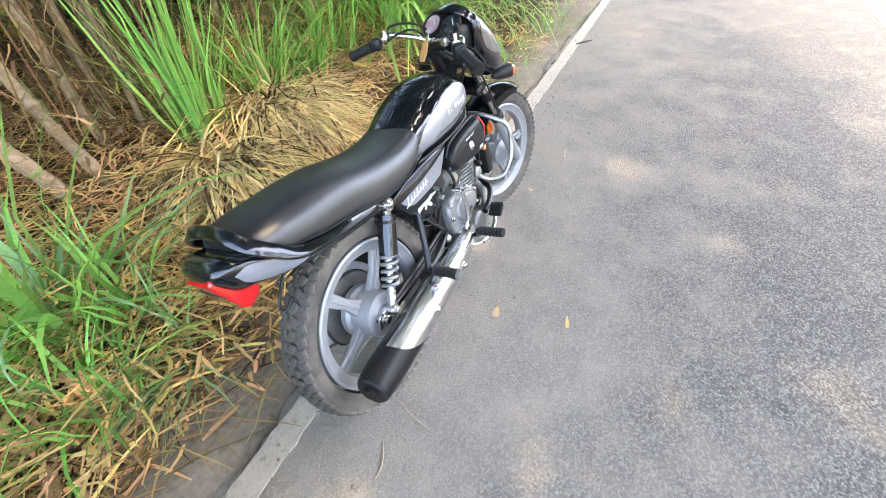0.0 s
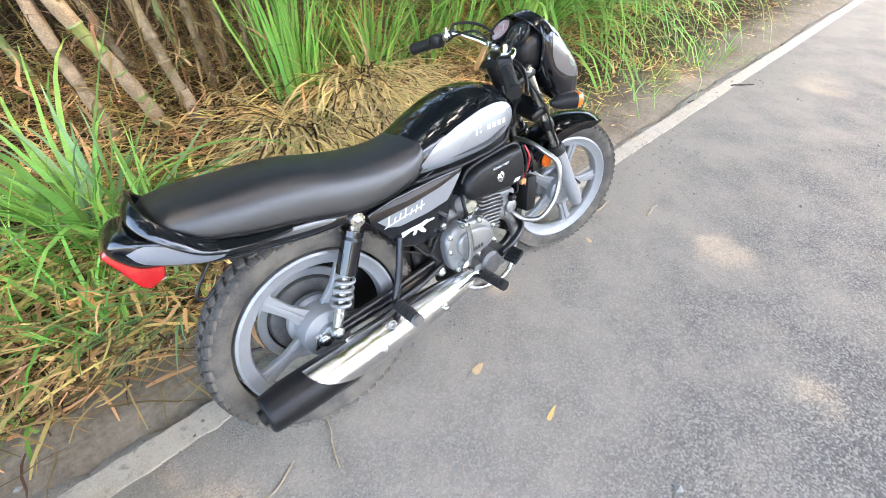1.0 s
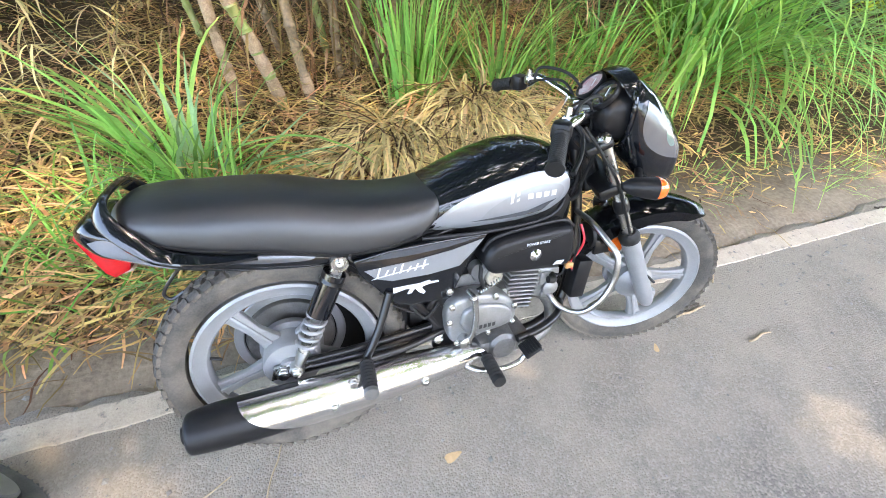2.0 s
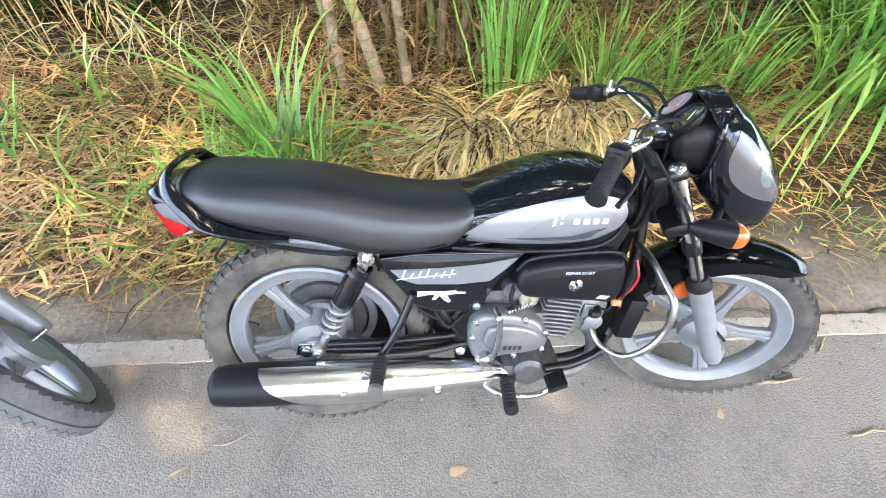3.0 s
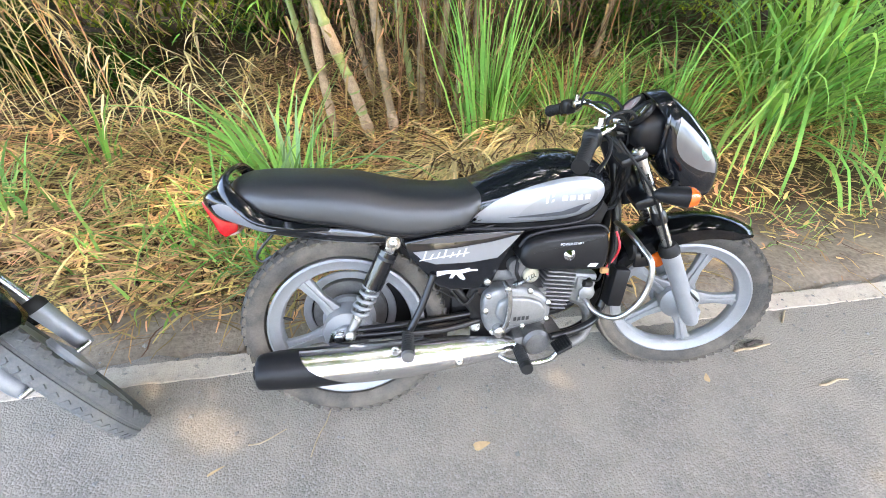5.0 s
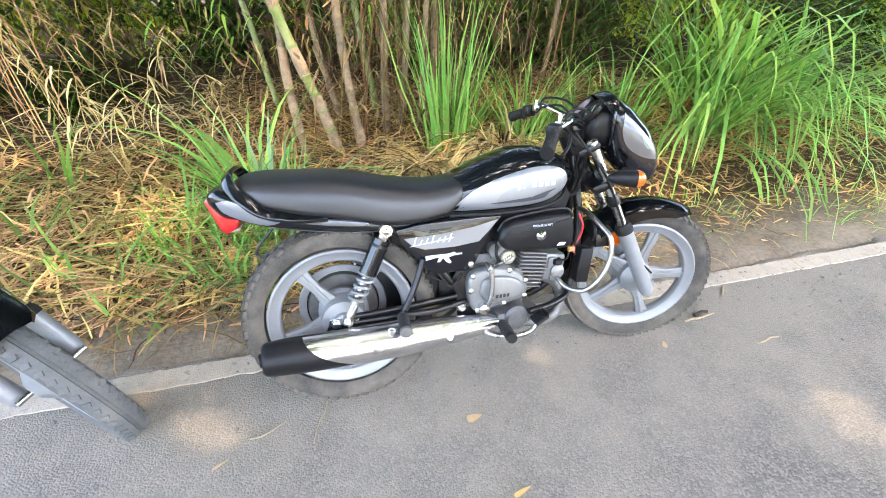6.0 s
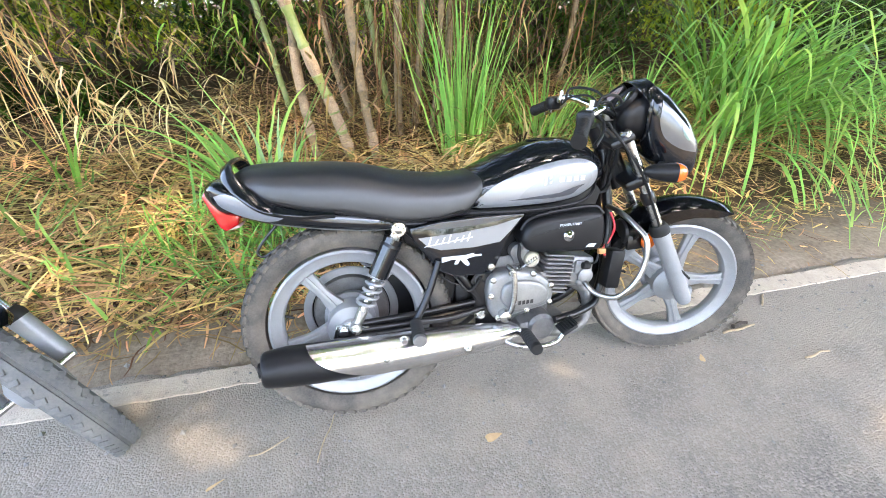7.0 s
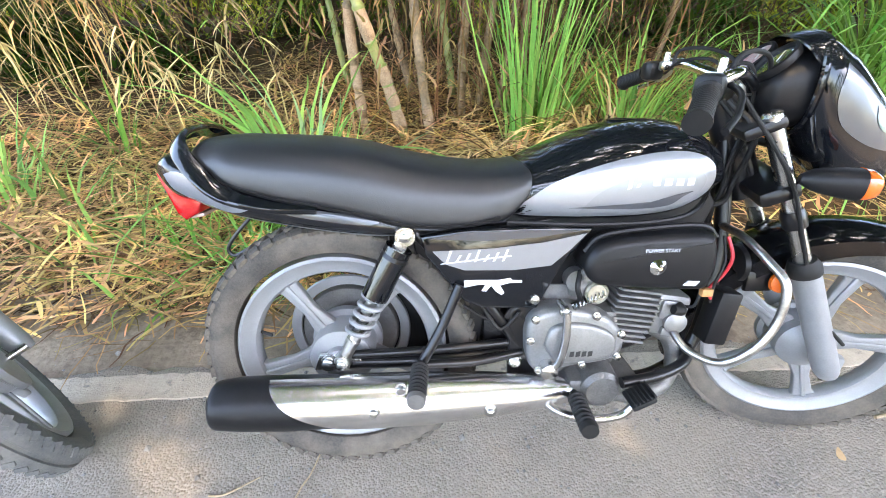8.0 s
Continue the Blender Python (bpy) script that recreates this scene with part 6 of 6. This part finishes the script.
def bamboo_leaves():
    rng = np.random.RandomState(44)
    sets = []
    for cx, cy, cz, n in ((-0.55, 2.1, 1.35, 60), (-0.35, 2.0, 1.15, 50), (-0.1, 2.2, 1.5, 50), (0.4, 2.3, 1.7, 50), (0.9, 2.4, 1.6, 60), (-1.0, 2.5, 1.6, 50), (1.5, 2.6, 1.5, 70), (0.2, 2.5, 1.2, 40), (-1.6, 3.3, 1.3, 70), (-0.9, 3.4, 0.9, 60), (0.0, 3.5, 1.6, 80), (0.6, 3.4, 1.1, 60), (1.3, 3.4, 1.7, 90), (2.0, 3.3, 1.2, 70), (2.8, 3.2, 1.6, 90), (3.6, 3.0, 1.8, 90), (4.6, 3.0, 1.5, 90), (5.6, 2.8, 1.4, 90)):
        b = np.array([cx, cy, cz]) + rng.normal(0, 1, (n, 3)) * np.array([0.22, 0.15, 0.22])
        sets.append(ribbons(b, rng.uniform(0, 6.28, n), rng.uniform(0.12, 0.26, n), rng.uniform(1.3, 2.4, n), rng.uniform(0.2, 0.9, n), rng.uniform(0.014, 0.026, n), 5, 0.9))
    tagged(part("bamboo_leaves", ribbon_mesh("bamboo_leaves", sets, SPRAY), SPRAY, flat=True), "bright green hanging bamboo leaves", "bamboo", kind="stuff")


bamboo_leaves()


def reeds(name, x, y, n, h, seed, tilt, label, mat):
    """Dry reeds whose pale leaves hang in sprays."""
    rng = np.random.RandomState(seed)
    bx, by = x + rng.normal(0, 0.25, n), y + rng.normal(0, 0.2, n)
    base = np.stack([bx, by, lift(bx, by)], -1)
    az = np.arctan2(tilt[1], tilt[0]) + rng.normal(0, 0.9, n)
    ht = h * rng.uniform(0.6, 1.1, n)
    stem = ribbons(base, az, ht, rng.uniform(0.05, 0.3, n), rng.uniform(0.3, 0.9, n), rng.uniform(0.006, 0.010, n), 8, 0.3, 0.04, rng)
    tips = stem[0].reshape(n, 9, 2, 3).mean(2)
    sets = [stem]
    for k in range(9):
        j = rng.randint(5, 9, n)
        b = tips[np.arange(n), j]
        sets.append(ribbons(b, az + rng.normal(0, 1.0, n), rng.uniform(0.12, 0.38, n), rng.uniform(1.3, 2.2, n), rng.uniform(0.4, 1.2, n), rng.uniform(0.008, 0.020, n), 5, 0.7, 0.1, rng))
    ob = thing(name, Matrix.Identity(4), label, "reeds", "dry reeds on the bank")
    part("stem_spray", ribbon_mesh("stem_spray", sets[:1], mat), mat, ob, flat=True)
    part("leaf_spray", ribbon_mesh("leaf_spray", sets[1:], mat), mat, ob, flat=True)
    return ob


reeds("dry_reed", -2.10, 2.2, 26, 1.15, 31, (0.6, -0.8), "tall dry reeds with drooping pale leaves", HAY)
reeds("dry_reed", -2.00, 2.6, 26, 1.3, 32, (0.6, -0.8), "tall dry reeds with drooping pale leaves", STRAW)
reeds("dry_reed", -1.1, 2.05, 11, 0.8, 33, (0.6, -0.9), "low dry reeds bent towards the road", HAY)
reeds("dry_reed", -3.4, 1.9, 46, 1.6, 34, (0.6, -0.8), "tall dry reeds with drooping pale leaves", STRAW)


# ---- trees and shrubs behind ----
def leaves(centres, size, rng, aspect=2.6):
    """Small folded leaves, one ribbon each, at many places."""
    n = len(centres)
    return ribbons(centres, rng.uniform(0, 6.28, n), size * rng.uniform(0.6, 1.3, n), rng.uniform(0.6, 2.4, n), rng.uniform(-0.4, 0.9, n), size / aspect * rng.uniform(0.7, 1.2, n), 3, 0.8)


def shrub(name, x, y, z, rx, ry, rz, n, size, mat, seed, label, trunk=True):
    rng = np.random.RandomState(seed)
    blobs = rng.normal(0, 0.45, (26, 3))
    pick = rng.randint(0, 26, n)
    p = blobs[pick] + rng.normal(0, 0.16, (n, 3))
    c = p * np.array([rx, ry, rz]) + np.array([x, y, z])
    c[:, 2] = np.maximum(c[:, 2], lift(c[:, 0], c[:, 1]) + 0.03)
    ob = thing(name, Matrix.Identity(4), label, "tree" if rz > 1.5 else "shrub", "trees and shrubs behind the bank")
    part("crown", ribbon_mesh("crown", [leaves(c, size, rng)], mat), mat, ob, flat=True)
    if trunk:
        g = float(lift(x, y))
        t = tube([(x, y, g - 0.1), (x + 0.05, y, g + 0.5), (x - 0.06, y + 0.1, z), (x, y + 0.1, z + rz * 0.4)], [0.09, 0.07, 0.055, 0.03], 10, 6)
        limbs = [tube([(x, y + 0.05, g + 0.4), (x + blobs[k][0] * rx * 0.5, y + blobs[k][1] * ry * 0.5, (g + 0.4 + z + blobs[k][2] * rz) / 2), (x + blobs[k][0] * rx, y + blobs[k][1] * ry, z + blobs[k][2] * rz)], [0.03, 0.02, 0.008], 7, 4) for k in range(9)]
        part("trunk", blend(t, *limbs), BARK, ob)
    return ob


spec = np.random.RandomState(77)
for k in range(15):
    x = -6.0 + 1.25 * k + spec.uniform(-0.4, 0.4)
    shrub("shrub", x, 4.2 + spec.uniform(-0.3, 0.8), 1.3 + spec.uniform(-0.2, 0.4), 1.2, 0.9, 1.3, 4200, 0.13, LEAF if k % 3 else SUNLEAF, 100 + k, "dense dark green shrub behind the bamboo" if k % 3 else "yellow-green shrub behind the bamboo, sunlight put into its colour")
# every second tree wears the leaf colour that has sunlight in it
for k in range(10):
    x = -8.0 + 2.4 * k + spec.uniform(-0.6, 0.6)
    shrub("tree", x, 7.2 + spec.uniform(-0.6, 1.2), 2.6, 2.0, 1.4, 2.3, 4500, 0.20, SUNLEAF if k % 2 else LEAF, 200 + k, "leafy green tree in the sun behind the bank")
for k in range(7):
    x = 8.0 + 2.6 * k
    shrub("shrub", x, 2.6 + spec.uniform(-0.3, 0.5), 1.0, 1.3, 0.9, 1.1, 1500, 0.13, LEAF if k % 2 else SUNLEAF, 300 + k, "green shrub along the roadside")

# two dark shrubs added to stand for the shade behind the reeds
shrub("shrub", -2.3, 3.0, 0.75, 0.8, 0.5, 0.8, 2600, 0.12, LEAF, 401, "dense dark green shrub added as shade beside the dry reeds")
shrub("shrub", -3.5, 2.9, 0.8, 0.9, 0.5, 0.9, 2600, 0.12, LEAF, 402, "dense dark green shrub added as shade beside the dry reeds")


def dead_brush():
    rng = np.random.RandomState(55)
    n = 2600
    x, y = rng.uniform(-5, 6, n), rng.uniform(2.6, 4.6, n)
    z = rng.exponential(0.35, n)
    c = np.stack([x, y, lift(x, y) + z], -1)
    v = ribbons(c, rng.uniform(0, 6.28, n), rng.uniform(0.15, 0.6, n), rng.uniform(0.2, 2.0, n), rng.uniform(-0.4, 1.0, n), rng.uniform(0.005, 0.02, n), 5, 0.5, 0.15, rng)
    tagged(part("dead_brush", ribbon_mesh("dead_brush", [v], DRYLEAF), DRYLEAF, flat=True), "brown dead brush and leaves under the shrubs", "brush", kind="stuff")


dead_brush()


# ---- unseen overhanging crowns, added to shade the road ----
EDGE = ([-6, 0.5, 1.6, 2.15, 2.6, 3.2, 3.7, 4.35, 5.46, 5.9, 8, 18], [-3.2, -2.9, -2.45, -2.0, -1.84, -1.77, -1.68, -1.34, -1.02, -0.85, -0.6, -0.5])
GAPS = ((1.76, -0.68, 0.20, 0.13), (1.70, -0.84, 0.12, 0.09), (-0.01, -0.64, 0.13, 0.09), (0.0, -0.76, 0.10, 0.07), (1.31, -1.25, 0.13, 0.10), (0.24, -1.06, 0.07, 0.05), (1.62, -1.45, 0.13, 0.09),
        (0.51, -1.56, 0.07, 0.06), (4.5, -0.5, 0.25, 0.12), (2.67, -0.99, 0.10, 0.07), (2.25, -1.29, 0.10, 0.07), (-0.43, -0.24, 0.07, 0.05))
rag = lambda x: 0.16 * np.sin(x * 5.3) + 0.10 * np.sin(x * 12.1 + 2)


def overhang(name, tx, ty, x0, x1, seed, count):
    """An unseen tree added so that its crown shades the road, with gaps that let spots of sun through."""
    rng = np.random.RandomState(seed)
    sx, sy = SUN_FROM.x / SUN_FROM.z, SUN_FROM.y / SUN_FROM.z
    z = rng.uniform(4.4, 6.4, count)
    gx, gy = rng.uniform(x0, x1, count), rng.uniform(-3.4, 6.5, count)
    edge = np.interp(gx, *EDGE)
    edge = edge + rag(gx) + rng.normal(0, 0.04, count)
    keep = gy > edge
    # the crown is thin and patchy towards the bank
    patch = np.sin(gx * 2.9 + 1.1 * gy) * np.sin(gy * 3.3 - 0.8 * gx) + 0.5 * np.sin(gx * 7.1 + 2) * np.sin(gy * 6.3)
    keep &= ~((gy > 0.30) & (gy < 3.0) & (patch > 0.34))
    for fx, fy, fr, fs in GAPS:
        keep &= ((gx - fx) / (fr + 0.17)) ** 2 + ((gy - fy) / (fs + 0.17)) ** 2 > 1
    c = np.stack([gx + sx * z, gy + sy * z, z], -1)[keep]
    ob = thing(name, Matrix.Identity(4), "unseen tree with a broad leafy crown, added to shade the road", "tree", "roadside trees")
    # small leaves thicken the rim of the crown and of its gaps
    k = count // 4
    ex = rng.uniform(x0, x1, k)
    ey = np.interp(ex, *EDGE) + rag(ex) + 0.08 + np.abs(rng.normal(0, 0.22, k))
    rim = [np.stack([ex, ey], -1)]
    for fx, fy, fr, fs in GAPS:
        if x0 <= fx < x1:
            a, q = rng.uniform(0, 2 * np.pi, 260), rng.uniform(1.0, 1.7, 260)
            w = 1 + 0.16 * np.sin(3 * a + fx * 9) + 0.10 * np.sin(7 * a)
            rim.append(np.stack([fx + (fr + 0.13) * q * w * np.cos(a), fy + (fs + 0.13) * q * w * np.sin(a)], -1))
    rim = np.concatenate(rim)
    rz = rng.uniform(4.4, 5.2, len(rim))
    small = np.stack([rim[:, 0] + sx * rz, rim[:, 1] + sy * rz, rz], -1)
    part("crown", ribbon_mesh("crown", [leaves(c, 0.34, rng, 1.6), leaves(small, 0.15, rng, 1.6)], LEAF), LEAF, ob, flat=True)
    t = tube([(tx, ty, 0.2), (tx + 0.1, ty, 2.5), (tx, ty - 0.4, 4.6), ((x0 + x1) / 2 + 1.5, 0.6, 5.6)], [0.20, 0.16, 0.12, 0.05], 12, 6)
    part("trunk", t, BARK, ob)


def across(name, tx, ty, x0, x1, seed, count):
    """An unseen tree added across the road to block low sky, its crown well back from the carriageway's shade."""
    rng = np.random.RandomState(seed)
    z = rng.uniform(1.4, 7.8, count)
    gx, gy = rng.uniform(x0, x1, count), rng.uniform(-12.0, -7.5, count)
    c = np.stack([gx + z * SUN_FROM.x / SUN_FROM.z, gy + z * SUN_FROM.y / SUN_FROM.z, z], -1)
    keep = np.sin(gx * 1.3 + z) * np.sin(z * 1.7 + gy) > 0.04
    ob = thing(name, Matrix.Identity(4), "unseen tree across the road, added to block low sky light", "tree", "roadside trees")
    part("crown", ribbon_mesh("crown", [leaves(c[keep], 0.42, rng, 1.6)], LEAF), LEAF, ob, flat=True)
    part("trunk", tube([(tx, ty, -0.1), (tx + 0.1, ty, 2.5), (tx + 0.5, ty - 0.4, 4.8), (tx + 1.2, ty - 0.8, 6.8)], [0.20, 0.16, 0.12, 0.05], 12, 6), BARK, ob)


# out of view, added to hold back sky light from across the road
across("unseen_shade_tree", -2.5, -11.0, -7.0, 3.0, 63, 6000)
across("unseen_shade_tree", 7.0, -11.0, 3.0, 14.0, 64, 6500)
# out of view, added to shade road and bank from above
overhang("unseen_shade_tree", -3.6, 6.4, -6.0, 1.4, 61, 12700)
overhang("unseen_shade_tree", 5.2, 6.6, 1.0, 9.5, 62, 15000)
overhang("unseen_shade_tree", 13.2, 6.8, 9.0, 17.5, 65, 13000)


# unseen bamboo foliage high over the stalks, added to block sky light behind them
def bamboo_shade():
    rng = np.random.RandomState(66)
    n = 5200
    c = np.stack([rng.uniform(-4, 6, n), rng.uniform(2.0, 4.6, n), rng.uniform(2.5, 4.2, n)], -1)
    tagged(part("unseen_bamboo_shade", ribbon_mesh("unseen_bamboo_shade", [leaves(c, 0.30, rng, 3.0)], LEAF), LEAF, flat=True), "unseen green bamboo foliage added over the stalks to shade them", "bamboo", kind="stuff")


bamboo_shade()


# ---- the wood far behind, and across the road ----
def wood(name, x0, x1, y0, y1, h, n, size, mat, seed, label):
    rng = np.random.RandomState(seed)
    x, y = rng.uniform(x0, x1, n), rng.uniform(y0, y1, n)
    z = lift(x, y) + h * rng.beta(1.1, 1.0, n) * (0.75 + 0.25 * np.sin(x * 0.9) * np.sin(x * 0.37 + 1))
    tagged(part(name, ribbon_mesh(name, [leaves(np.stack([x, y, z], -1), size, rng, 1.8)], mat), mat, flat=True), label, "woodland", kind="stuff")


wood("far_wood", -16, 24, 9.5, 12.5, 6.0, 14000, 0.45, LEAF, 91, "dark green woodland far behind the bank")
wood("far_wood", -16, 24, 9.0, 10.5, 4.5, 5000, 0.40, SUNLEAF, 92, "yellow-green woodland far behind the bank, sunlight put into its colour")
wood("far_hedge", 22, 60, 1.5, 6.0, 4.5, 5000, 0.5, LEAF, 93, "green hedge far along the road")
# out of view, added to darken the low sky across the road
wood("unseen_sky_block_wood", -30, 40, -20, -15, 4.5, 11000, 0.45, LEAF, 94, "unseen low green trees far across the road, added to block sky light")
# out of view, added to shut off bright sky along the road
wood("far_wood", 45, 62, -14, 3, 9.0, 6000, 0.7, LEAF, 95, "unseen green woodland added to block sky at the road's far end")
